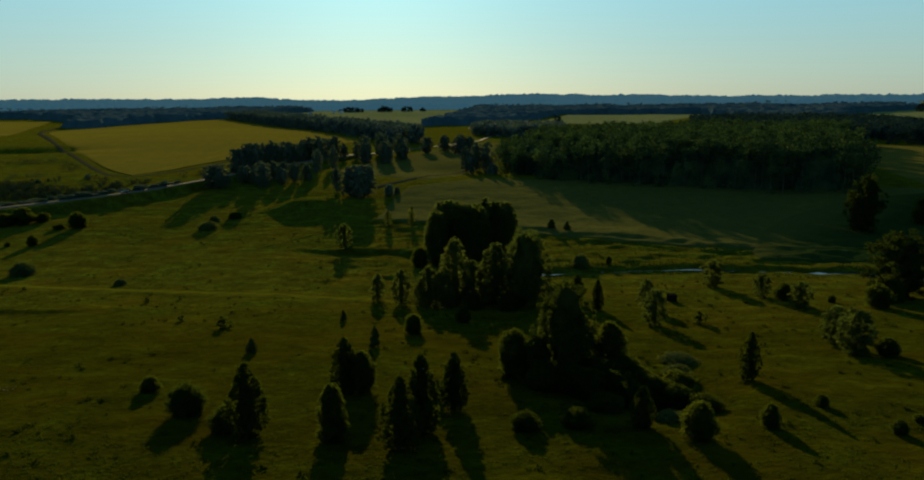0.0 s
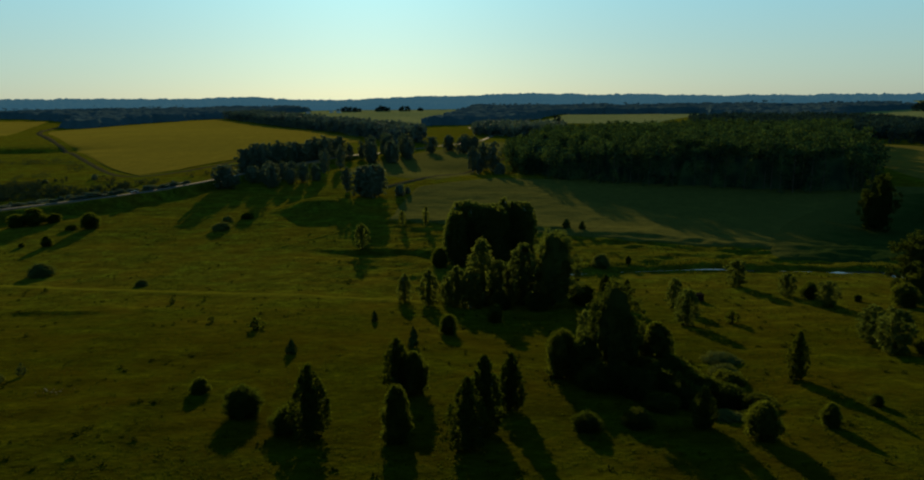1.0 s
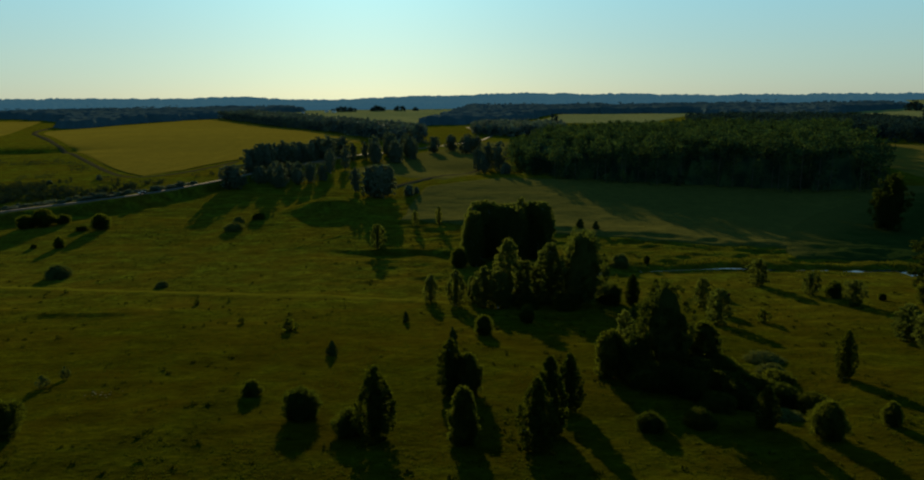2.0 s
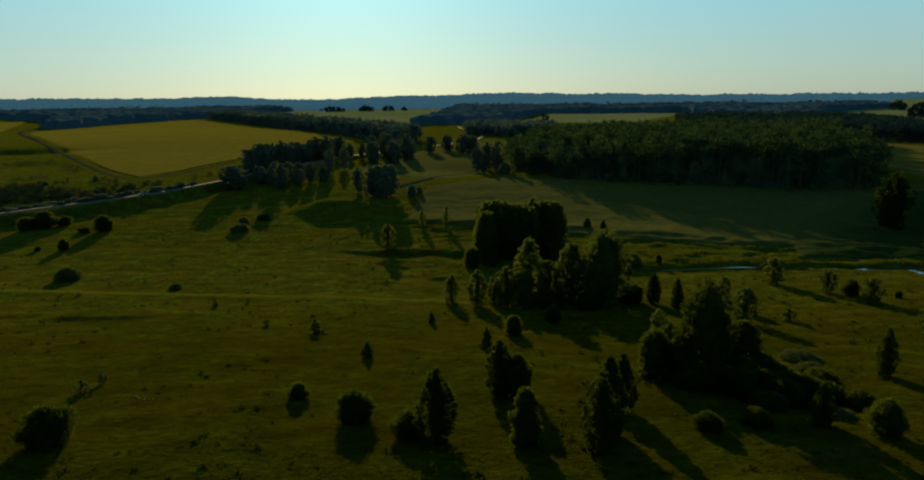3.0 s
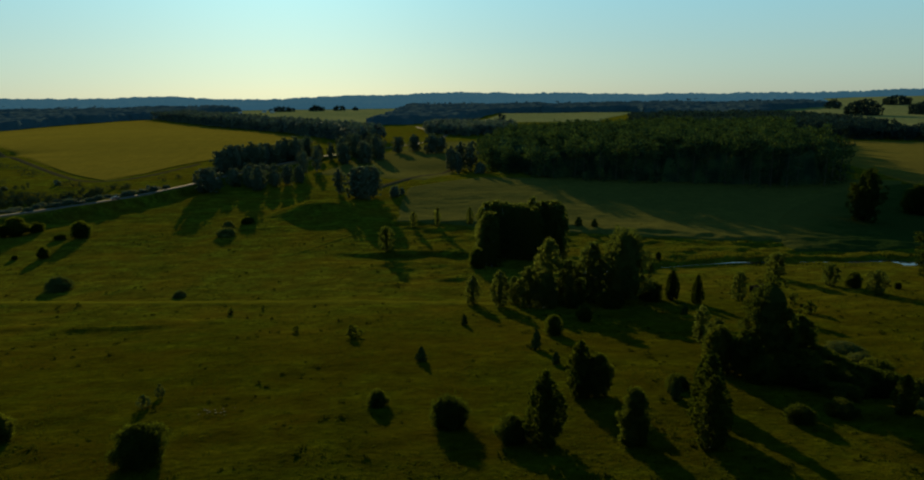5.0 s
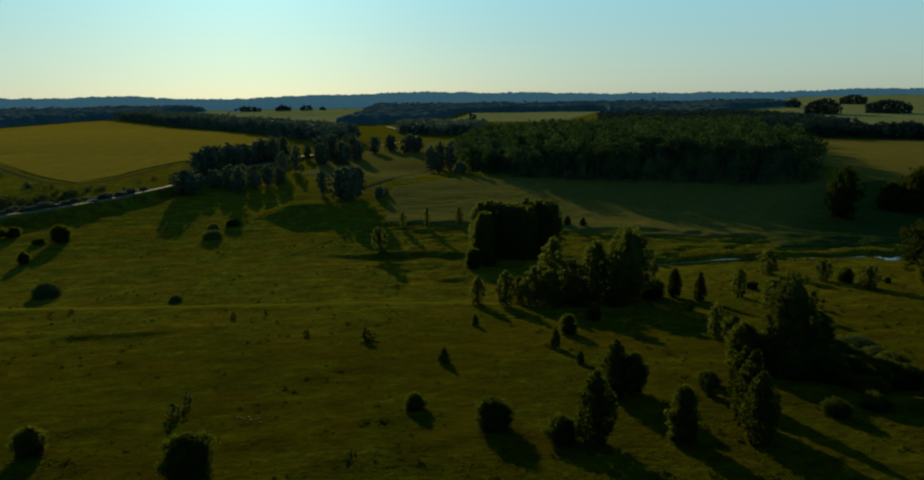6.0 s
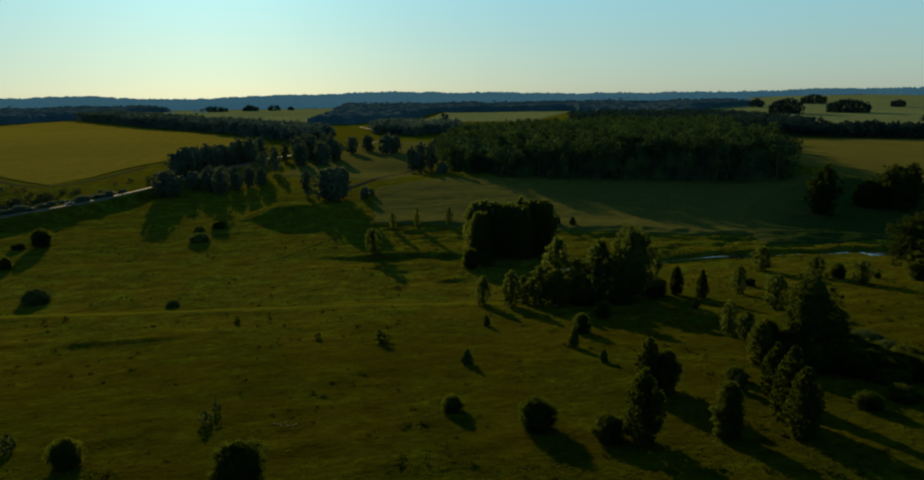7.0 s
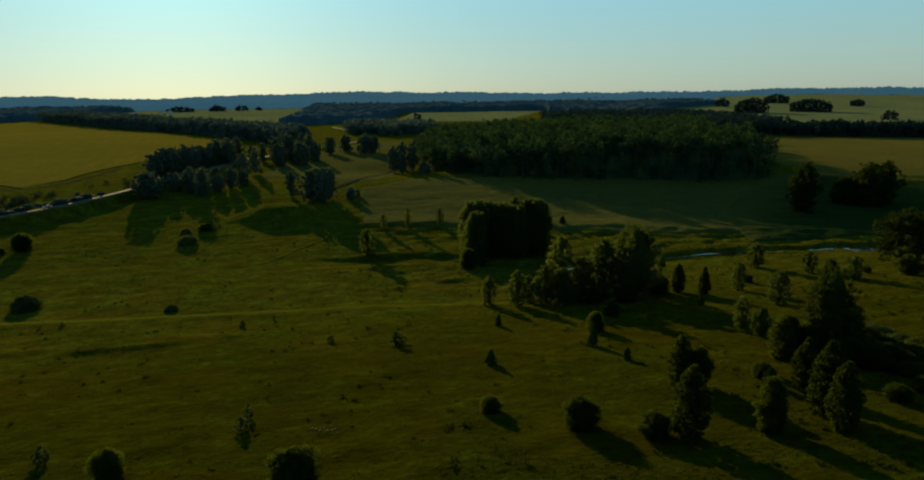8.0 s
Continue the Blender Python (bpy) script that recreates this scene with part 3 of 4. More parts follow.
# kind: name, shape, model height and width, clumps, leaves a clump, leaf size, leaf, bark, stems, label, category
KINDS = {
    "birch": ("birch_tree", "birch", 9.0, 3.7, 500, 48, 0.118, LEAF_BIRCH, BARK, 1, "slender young birch with drooping dark green leaves on the meadow", "tree"),
    "column": ("young_tree", "column", 8.0, 4.0, 260, 72, 0.115, LEAF_BROAD, DARK_BARK, 1, "dense column-shaped young tree leafy down to the grass", "tree"),
    "open_column": ("young_tree", "slim", 8.0, 3.4, 240, 84, 0.105, LEAF_GROVE, DARK_BARK, 1, "young column-shaped tree with olive sunlit leaves on the river plain", "tree"),
    "grove": ("birch_tree", "grove", 20.0, 6.9, 340, 72, 0.22, LEAF_GROVE, BARK, 1, "full-crowned birch with olive-green leaves on the river plain", "tree"),
    "broad": ("poplar_tree", "broad", 20.0, 13.0, 320, 84, 0.25, LEAF_TALL, DARK_BARK, 1, "large broad-crowned poplar with heavy dark foliage", "tree"),
    # the broad tree again, leaves darkened for the wood's shade on it
    "poplar": ("poplar_tree", "broad", 20.0, 13.0, 320, 84, 0.25, LEAF_ALDER, DARK_BARK, 1, "large dense dark poplar beside a wet meadow", "tree"),
    "alder": ("alder_tree", "heavy", 18.0, 11.0, 300, 84, 0.23, LEAF_ALDER, DARK_BARK, 1, "large alder with heavy dark green foliage", "tree"),
    "bush": ("bush", "bush", 4.6, 5.0, 220, 76, 0.105, LEAF_BROAD, DARK_BARK, 5, "rounded dense dark green bush standing in the grass", "bush"),
    "dome": ("willow_bush", "dome", 3.4, 6.4, 180, 60, 0.15, LEAF_WILLOW, DARK_BARK, 6, "low domed grey-green willow bush on the meadow", "bush"),
    "conifer": ("young_pine", "conifer", 3.2, 2.3, 70, 40, 0.13, NEEDLES, DARK_BARK, 1, "small dark cone-shaped young pine in the grass", "tree"),
    "shrub": ("shrub", "shrub", 2.4, 2.6, 50, 36, 0.14, LEAF_BROAD, DARK_BARK, 5, "small ragged shrub in the meadow", "bush"),
    "sapling": ("sapling", "sapling", 2.8, 2.2, 60, 30, 0.13, LEAF_WILLOW, DARK_BARK, 3, "thin open sapling with sparse leaves", "tree"),
    "far": ("roadside_tree", "wild", 17.0, 10.0, 260, 44, 0.48, LEAF_ROAD_HAZED, DARK_BARK, 1, "dark roadside tree with a full rounded crown", "tree"),
    "far_birch": ("birch_tree", "spire", 17.0, 8.0, 240, 44, 0.45, LEAF_ROAD_HAZED, BARK, 1, "tall dark birch standing beside the fields", "tree"),
    "hedge": ("roadside_bush", "bush", 4.0, 5.5, 80, 34, 0.28, LEAF_ROAD_HAZED, DARK_BARK, 4, "dark bush growing along the road verge", "bush"),
}
MODELS = {}
VARIANTS = 4


def plant(kind, x, y, h, w, group="", label="", sink=0.05):
    """Stand a tree or bush of that height and width on the ground."""
    name, shape, mh, mw, clumps, per, size, leaf, bark, stems, text, cat = KINDS[kind]
    i = int(abs(x * 7.3 + y * 3.1)) % VARIANTS
    turn = (x * 37.7 + y * 91.3) % 360
    z = float(height(x, y))
    m = Matrix.LocRotScale((x, y, z - sink), Euler((0, 0, radians(turn))), (w / mw, w / mw, h / mh))
    if (kind, i) in MODELS:
        model = MODELS[kind, i]
        ob = copy_thing(model, m @ Matrix.Diagonal((*[1 / s for s in model.scale], 1)))
    else:
        ob = new(name)
        crown, limbs = crown_and_stem(shape, mh, mw, clumps, per, size, 100 * (1 + list(KINDS).index(kind)) + i, lobes={"birch": 0.2, "grove": 0.2, "column": 0.18, "slim": 0.22, "bush": 0.2, "broad": 0.16}.get(shape, 0.18), stems=stems)
        mesh_object("trunk" if stems == 1 else "stems", *limbs, bark, ob, flat=False)
        mesh_object("crown", *crown, leaf, ob)
        ob.matrix_basis = m
        MODELS[kind, i] = ob
    ob.name = name
    return tagged(ob, label or text, cat, group or kind + " plants of the valley")


# near slope
G = "bushes and trees on the near slope"
plant("bush", -49.9, 102.0, 2.6, 3.5, G)
plant("bush", -39.9, 91.9, 4.4, 5.8, G)
plant("birch", -28.4, 83.2, 10.4, 5.4, G)
plant("bush", -32.0, 85.6, 3.5, 4.8, G)
plant("column", -17.0, 81.8, 8.0, 4.2, G)
plant("bush", -2.0, 101.8, 2.6, 4.0, G)
plant("birch", -18.6, 100.7, 9.2, 5.0, G)
plant("column", -15.9, 100.1, 7.0, 4.8, G)
plant("birch", -7.9, 79.0, 9.7, 5.0, G)
plant("birch", -5.6, 84.4, 11.2, 5.2, G)
plant("birch", -1.4, 93.2, 8.9, 4.4, G)
plant("conifer", -4.4, 97.3, 3.6, 2.6, G)
plant("conifer", -41.7, 127.7, 3.0, 2.6, G)
plant("conifer", -17.3, 120.0, 2.6, 1.9, G)
plant("bush", -11.2, 145.8, 4.4, 4.8, G)
plant("conifer", -18.1, 132.8, 4.6, 2.6, G)
plant("conifer", -29.4, 160.6, 2.9, 1.9, G)
plant("bush", 0.1, 159.2, 4.2, 4.4, G)
plant("shrub", -55.5, 151.6, 3.0, 4.4, G)
plant("shrub", -69.3, 160.8, 1.6, 2.3, G)
plant("shrub", -89.6, 186.8, 1.9, 2.2, G)
plant("shrub", -81.7, 190.6, 1.4, 1.4, G)
plant("shrub", -135.7, 204.4, 1.2, 1.6, G)
plant("dome", -110.0, 212.5, 2.0, 4.6, G)
plant("dome", -151.2, 228.3, 4.3, 9.2, G)
plant("bush", -79.1, 85.9, 5.1, 7.0, G, "very large round dark bush standing alone in grass")
plant("bush", -101.3, 96.4, 3.7, 4.5, G)
plant("sapling", -86.1, 108, 2.2, 2.7, G)
plant("sapling", -85.3, 113.2, 2.4, 2.0, G)
plant("sapling", -111, 104.2, 2.6, 2.8, G)

# thicket in the hollow
G = "thicket round the hollow"
plant("alder", 17.0, 108.6, 16.8, 9.5, G, "tall dark tree above a dense thicket")
plant("column", 8.4, 109.3, 8.4, 6.0, G)
plant("column", 11.8, 106.0, 8.1, 6.0, G)
plant("column", 25.4, 112.6, 9.6, 6.4, G)
plant("birch", 20.5, 113.5, 11.0, 6.0, G)
plant("bush", 16.4, 103.3, 4.8, 7.0, G)
plant("bush", 22.5, 106.3, 5.2, 7.5, G)
plant("bush", 28.5, 105.7, 4.8, 7.5, G)
plant("bush", 32.5, 99.5, 4.2, 7.0, G)
plant("bush", 25.5, 98.7, 4.2, 7.0, G)
plant("bush", 19.4, 100.2, 4.4, 7.0, G)
plant("bush", 30.1, 101.8, 4.8, 7.5, G)
plant("bush", 35.0, 105.0, 4.0, 6.5, G)
plant("bush", 12.7, 102.5, 4.6, 6.0, G)
plant("bush", 20.9, 93.9, 2.5, 6.0, G)
plant("bush", 36.4, 95.7, 2.7, 5.5, G)
plant("bush", 26.6, 108.8, 5.4, 7.0, G)
plant("bush", 28.4, 103.6, 4.6, 6.5, G)
plant("bush", 24.5, 102.0, 4.8, 7.0, G)
plant("bush", 33.0, 103.0, 3.6, 6.0, G)
plant("dome", 39.9, 119.8, 1.7, 7.5, G)
plant("dome", 37.0, 111.3, 2.2, 5.5, G)
plant("bush", 8.3, 85.3, 2.4, 4.2, G)
plant("bush", 15.4, 86.5, 2.3, 4.6, G)
plant("birch", 24.0, 85.4, 6.0, 3.4, G)
plant("bush", 30.3, 81.6, 4.9, 5.0, G)
plant("dome", 29.3, 89.6, 1.2, 5.0, G)
plant("open_column", 16.5, 131.7, 8.0, 3.6, G)
plant("open_column", 16.9, 126.0, 6.0, 4.0, G)

# east side of the slope
G = "trees on the eastern slope"
plant("conifer", 26.1, 160.1, 3.1, 2.3, G)
plant("birch", 35, 171.8, 8.2, 3.6, G)
plant("open_column", 48.4, 174.8, 8.2, 4.4, G)
plant("open_column", 44.8, 154.0, 8.9, 5.6, G)
plant("birch", 47.5, 107.2, 8.5, 3.5, G)
plant("bush", 52.6, 93.6, 1.8, 2.5, G)
plant("bush", 41.5, 85.7, 3.4, 2.7, G)
plant("bush", 57.4, 83.1, 2.0, 2.2, G)
plant("bush", 62.2, 86.6, 1.1, 1.6, G)
plant("shrub", 55.7, 154.5, 3.3, 3.7, G)
plant("open_column", 75.6, 125.7, 9.1, 7.2, G)
plant("open_column", 76.7, 134.5, 8.1, 6.0, G)
plant("bush", 81.5, 124.5, 3.6, 4.4, G)
plant("bush", 101.3, 181.2, 2.1, 2.4, G)
plant("open_column", 76.5, 203.2, 8.6, 6.4, G)
plant("open_column", 84.9, 188.3, 7.0, 4.6, G)
plant("bush", 89.3, 183.8, 5.0, 4.6, G)
plant("open_column", 89.1, 174.1, 7.1, 5.8, G)
plant("alder", 125, 190, 18.8, 18.5, G)
plant("alder", 141, 193, 17.5, 16.0, G)
plant("bush", 110, 174.5, 6.4, 7.0, G)
plant("bush", 118, 183, 7.5, 9.0, G)
plant("poplar", 172.5, 291, 24.6, 14.0, G, "tall dark poplar standing alone at a field edge")
plant("poplar", 219, 298, 23, 19, G)
plant("poplar", 232, 302, 22, 17, G)
plant("bush", 210.5, 305.1, 14.1, 14.0, G, "tall dense thicket beside a group of poplars")

# river trees
G = "trees by the river bend"
plant("grove", -24, 185.5, 8.2, 4.4, G)
plant("grove", -17, 181.5, 10.2, 5.0, G)
plant("grove", -12.1, 186, 7.6, 4.0, G)
plant("grove", -9.2, 180, 11.4, 6.6, G)
plant("grove", -5.6, 178, 10.6, 7.4, G)
plant("grove", -2.4, 185.5, 18.2, 8.5, G)
plant("grove", 2.5, 182, 12.5, 7.0, G)
plant("grove", 8.5, 182, 17.0, 9.5, G)
plant("broad", 16.6, 178.2, 21.2, 13.5, G)
plant("bush", 25.0, 180.3, 6.0, 7.8, G)
plant("birch", 30.7, 178, 8.4, 4.6, G)
plant("bush", 12.5, 174.9, 4.6, 7.0, G)
plant("bush", 2.4, 176.3, 4.1, 6.5, G)
plant("conifer", 39.2, 297.7, 4.5, 4.2, G)
plant("conifer", 45.7, 295.1, 4.1, 4.0, G)
plant("dome", 41.6, 234.9, 4.3, 7.0, G)
plant("bush", 52.2, 239.2, 2.9, 2.6, G)
plant("bush", -15.3, 238.0, 6.8, 7.0, G)
for k in range(34):
    rng_x, rng_y = (k * 0.618) % 1, (k * 0.755 + 0.3) % 1
    plant("grove", -11.5 + 29.5 * rng_x, 244.5 + 15 * rng_y, 17.2 + 3.4 * ((k * 0.37) % 1) + 1.8 * math.sin(3.14 * rng_x), 6.4 + 1.4 * ((k * 0.53) % 1), "birch grove on the river plain")
G = "trees on the river plain"
plant("open_column", -47.0, 266.7, 10.2, 5.8, G)
plant("open_column", -34.2, 308.7, 7.1, 3.3, G)
plant("open_column", -23.4, 308.6, 8.5, 3.1, G)
plant("open_column", -8.5, 308.7, 8.3, 3.5, G)
plant("far", -56.5, 374, 18.4, 12.5, G)
plant("far", -62, 376, 16.0, 14, G)
plant("far", -52.5, 378, 16.5, 9.5, G)
plant("hedge", -41, 379, 6.0, 6.4, G)
plant("hedge", -37, 384, 4.0, 4.0, G)
plant("dome", -115.6, 306.1, 3.4, 9.6, G)
plant("dome", -117.6, 320.6, 2.9, 6.0, G)
plant("bush", -110.5, 327.5, 3.2, 7.4, G)
plant("bush", -176.8, 310.2, 7.2, 8.6, G)
plant("bush", -184.8, 308.6, 2.1, 6.2, G)
plant("bush", -177.6, 276.8, 4.6, 4.8, G)
plant("bush", -187.8, 276.5, 1.9, 3.0, G)
plant("bush", -206.2, 316.5, 7.8, 12.0, G)
plant("bush", -212.2, 313.2, 5.9, 9.0, G)
plant("bush", -200.2, 322.1, 3.9, 7.4, G)

# along the road
G = "trees along the road"
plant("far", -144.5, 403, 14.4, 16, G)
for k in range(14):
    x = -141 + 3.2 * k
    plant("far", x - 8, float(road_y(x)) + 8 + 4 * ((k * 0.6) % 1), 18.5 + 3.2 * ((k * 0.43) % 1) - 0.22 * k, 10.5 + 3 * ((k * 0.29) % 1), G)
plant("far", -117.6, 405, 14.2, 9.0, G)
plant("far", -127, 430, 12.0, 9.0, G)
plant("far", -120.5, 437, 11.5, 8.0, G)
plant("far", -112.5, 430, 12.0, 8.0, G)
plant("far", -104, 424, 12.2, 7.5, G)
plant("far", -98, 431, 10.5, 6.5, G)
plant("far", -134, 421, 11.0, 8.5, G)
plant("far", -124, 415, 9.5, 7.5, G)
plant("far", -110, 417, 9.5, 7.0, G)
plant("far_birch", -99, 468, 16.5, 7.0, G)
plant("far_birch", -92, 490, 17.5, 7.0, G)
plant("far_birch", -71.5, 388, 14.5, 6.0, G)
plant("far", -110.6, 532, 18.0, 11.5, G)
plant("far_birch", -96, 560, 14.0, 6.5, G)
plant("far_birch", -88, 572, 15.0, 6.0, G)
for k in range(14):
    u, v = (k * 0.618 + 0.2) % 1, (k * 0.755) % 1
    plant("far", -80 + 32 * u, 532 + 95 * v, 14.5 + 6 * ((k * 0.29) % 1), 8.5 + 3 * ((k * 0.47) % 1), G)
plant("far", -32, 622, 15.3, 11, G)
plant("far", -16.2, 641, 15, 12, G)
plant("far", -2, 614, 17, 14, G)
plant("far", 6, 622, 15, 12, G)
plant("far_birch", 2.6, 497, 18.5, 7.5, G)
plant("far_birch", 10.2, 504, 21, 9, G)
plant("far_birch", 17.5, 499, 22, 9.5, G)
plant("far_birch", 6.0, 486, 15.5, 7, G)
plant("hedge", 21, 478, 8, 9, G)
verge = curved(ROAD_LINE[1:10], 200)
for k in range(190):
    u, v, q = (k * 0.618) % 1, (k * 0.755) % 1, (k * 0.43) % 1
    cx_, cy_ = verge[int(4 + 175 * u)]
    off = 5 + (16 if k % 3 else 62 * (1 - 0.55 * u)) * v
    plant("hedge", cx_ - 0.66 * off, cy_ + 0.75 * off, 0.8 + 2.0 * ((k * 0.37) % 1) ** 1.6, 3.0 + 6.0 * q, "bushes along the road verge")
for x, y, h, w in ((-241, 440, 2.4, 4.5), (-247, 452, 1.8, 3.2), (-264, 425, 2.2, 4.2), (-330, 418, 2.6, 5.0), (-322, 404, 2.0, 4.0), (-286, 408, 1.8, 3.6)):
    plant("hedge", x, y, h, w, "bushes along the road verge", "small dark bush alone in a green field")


# ---- woods ----
def inside(x, y, corners):
    """Whether plan points lie in a polygon."""
    hit = np.zeros(x.shape, bool)
    for (x1, y1), (x2, y2) in zip(corners, corners[1:] + corners[:1]):
        cross = (y1 > y) != (y2 > y)
        hit ^= cross & (x < (x2 - x1) * (y - y1) / (y2 - y1 + 1e-9) + x1)
    return hit


def wood(name, corners, gap, tall, seed, leaves, leaf_size, label, trunks=0.0, material=LEAF_WOOD, dome=0.0, patchy=0.0):
    """A wood of many trees as one mass: clumped crowns of leaf sprays, trunks below."""
    rng = np.random.default_rng(seed)
    xs, ys = zip(*corners)
    x, y = np.meshgrid(np.arange(min(xs), max(xs), gap), np.arange(min(ys), max(ys), gap))
    x, y = x + rng.uniform(-0.42, 0.42, x.shape) * gap, y + rng.uniform(-0.42, 0.42, x.shape) * gap
    ok = inside(x, y, corners)
    if patchy:
        ok &= value_noise(x, y, 6 * gap, seed + 2) + 0.6 * value_noise(x, y, 2.5 * gap, seed + 4) > 1.4 * patchy - 1
    x, y = x[ok], y[ok]
    h = tall * (1 + 1.2 * patchy * rng.uniform(-0.7, 0.6, len(x))) * (1 + 0.10 * value_noise(x, y, 45, seed) + rng.uniform(-0.13, 0.13, len(x)))
    if dome:
        off = np.hypot(x - np.mean(xs), y - np.mean(ys))
        h = h * (1 - dome * (off / off.max()) ** 2)
    if trunks:
        h = h * np.interp(x, (30, 56, 76, 105, 135), (0.8, 0.84, 1.08, 1.08, 1.17)) * np.interp(y, (400, 480, 720), (1.0, 0.96, 0.84))
    z = height(x, y, False)
    cs, rad = [], []
    wide = gap * rng.uniform(0.46, 0.66, len(x))
    for k in range(leaves[0]):
        a = rng.uniform(0, 6.28, len(x))
        if k % 4 in ((1, 2, 3) if dome else (1, 3)):
            # skirts of foliage down to the ground
            f, d = rng.uniform(0.02, 0.75, len(x)), wide * rng.uniform(0.2, 1.0, len(x))
            zc = z + h * f
        else:
            # a rounded head
            up = rng.uniform(-0.25, 1.0, len(x))
            d = 0.78 * wide * np.sqrt(np.maximum(0, 1 - up * up))
            zc = z + h - 1.3 * wide + 1.05 * wide * up
        cs.append(np.stack([x + d * np.cos(a), y + d * np.sin(a), zc], 1))
        rad.append(wide * 0.36 * rng.uniform(0.8, 1.2, len(x)))
    parts = [leaf_cloud(rng, np.concatenate(cs), np.concatenate(rad), leaves[1], leaf_size)]
    wood_ob = new(name)
    crowns = tagged(mesh_object("crowns", *parts[0], material, wood_ob), kind="stuff")
    if trunks:
        # added inner sheet that stops light and closes the view between the stems
        gx_, gy_ = np.arange(min(xs), max(xs), 6.0), np.arange(min(ys), max(ys), 6.0)
        ux, uy = np.meshgrid(gx_, gy_)
        deep = inside(ux, uy, corners)
        for ox, oy in ((16, 0), (-16, 0), (0, 16), (0, -16), (11, -11), (-11, -11)):
            deep &= inside(ux + ox, uy + oy, corners)
        uz = height(ux, uy, False) + np.where(deep, tall * 0.66 + rng.uniform(-2.5, 2.5, ux.shape), -0.5)
        uf = grid_faces(len(gy_), len(gx_))
        tagged(mesh_object("understorey", np.stack([ux, uy, uz], -1).reshape(-1, 3), uf[deep.ravel()[uf].any(1)], material, wood_ob), kind="stuff")
        stems = []
        for k in np.nonzero(y < np.quantile(y, trunks))[0][:300]:
            stems.append(tube([(x[k], y[k], z[k] - 0.3), (x[k], y[k], z[k] + 0.5 * h[k]), (x[k], y[k], z[k] + 0.9 * h[k])], [0.22, 0.15, 0.05], 5))
        tagged(mesh_object("trunks", *joined(stems), DARK_BARK, wood_ob, flat=False), kind="stuff")
    return tagged(wood_ob, label, "woodland", kind="stuff")


wood("wood", [(24, 500), (36, 456), (50, 425), (76, 411), (108, 395), (169, 375), (205, 370), (226, 376), (254, 430), (300, 560), (380, 680), (400, 740), (250, 768), (160, 726), (70, 678), (44, 610), (28, 545)], 9.2, 23, 11, (26, 15), 0.9, "dense broadleaf wood with an even sunlit canopy", trunks=0.12)
wood("tree_belt", [(-520, 1535), (-250, 1072), (-104, 800), (-72, 715), (-45, 735), (-40, 800), (-180, 1080), (-440, 1560)], 8, 18, 12, (16, 14), 1.25, "dark shelter belt along the edge of a grain field", material=HAZED_WOOD)
wood("tree_belt", [(430, 700), (480, 676), (585, 594), (760, 500), (960, 420), (1000, 470), (800, 560), (620, 660), (500, 740)], 8, 16, 13, (16, 14), 1.25, "dark shelter belt behind a hay field", material=BLUE_WOOD)
wood("tree_belt", [(14, 905), (60, 850), (130, 900), (150, 1010), (40, 1050), (16, 1000)], 8, 15, 14, (16, 14), 1.25, "dark trees behind the road bend", material=HAZED_WOOD)


wood("scrub_thicket", [(-345, 345), (-300, 402), (-262, 426), (-228, 434), (-206, 420), (-198, 398), (-228, 378), (-262, 356), (-300, 330)], 4.6, 3.6, 15, (12, 14), 0.42, "dark patchy scrub on a slope above a country road", material=LEAF_SCRUB, patchy=0.5)
wood("scrub_thicket", [(-206, 420), (-192, 446), (-170, 474), (-160, 458), (-176, 424), (-194, 400)], 4.2, 2.4, 16, (12, 14), 0.36, "low straggling scrub between a track and the road", material=LEAF_SCRUB, patchy=0.6)
wood("scrub_thicket", [(-420, 400), (-400, 520), (-330, 560), (-270, 490), (-250, 452), (-300, 440), (-340, 410)], 9, 2.2, 17, (12, 14), 0.4, "scattered low scrub on rough pasture", material=LEAF_SCRUB, patchy=0.8)


def canopy(name, corners, gap, tall, seed, label, material=FAR_WOOD):
    """A far wood: crowns joined into one bumpy roof with steep edges."""
    rng = np.random.default_rng(seed)
    xs, ys = zip(*corners)
    ax, ay = np.arange(min(xs) - gap, max(xs) + 2 * gap, gap), np.arange(min(ys) - gap, max(ys) + 2 * gap, gap)
    x, y = np.meshgrid(ax, ay)
    x, y = x + rng.uniform(-0.35, 0.35, x.shape) * gap, y + rng.uniform(-0.35, 0.35, x.shape) * gap
    ok = inside(x + 14 * value_noise(x, y, 35, seed + 5), y + 14 * value_noise(x, y, 30, seed + 6), corners)
    z = height(x, y) + np.where(ok, tall * (0.85 + 0.2 * value_noise(x, y, 60, seed) + 0.12 * value_noise(x, y, 22, seed + 3) + rng.uniform(-0.22, 0.22, x.shape)), -3.0)
    f = grid_faces(len(ay), len(ax))
    f = f[ok.ravel()[f].any(1)]
    return tagged(mesh_object(name, np.stack([x, y, z], -1).reshape(-1, 3), f, material, flat=False), label, "woodland", kind="stuff")


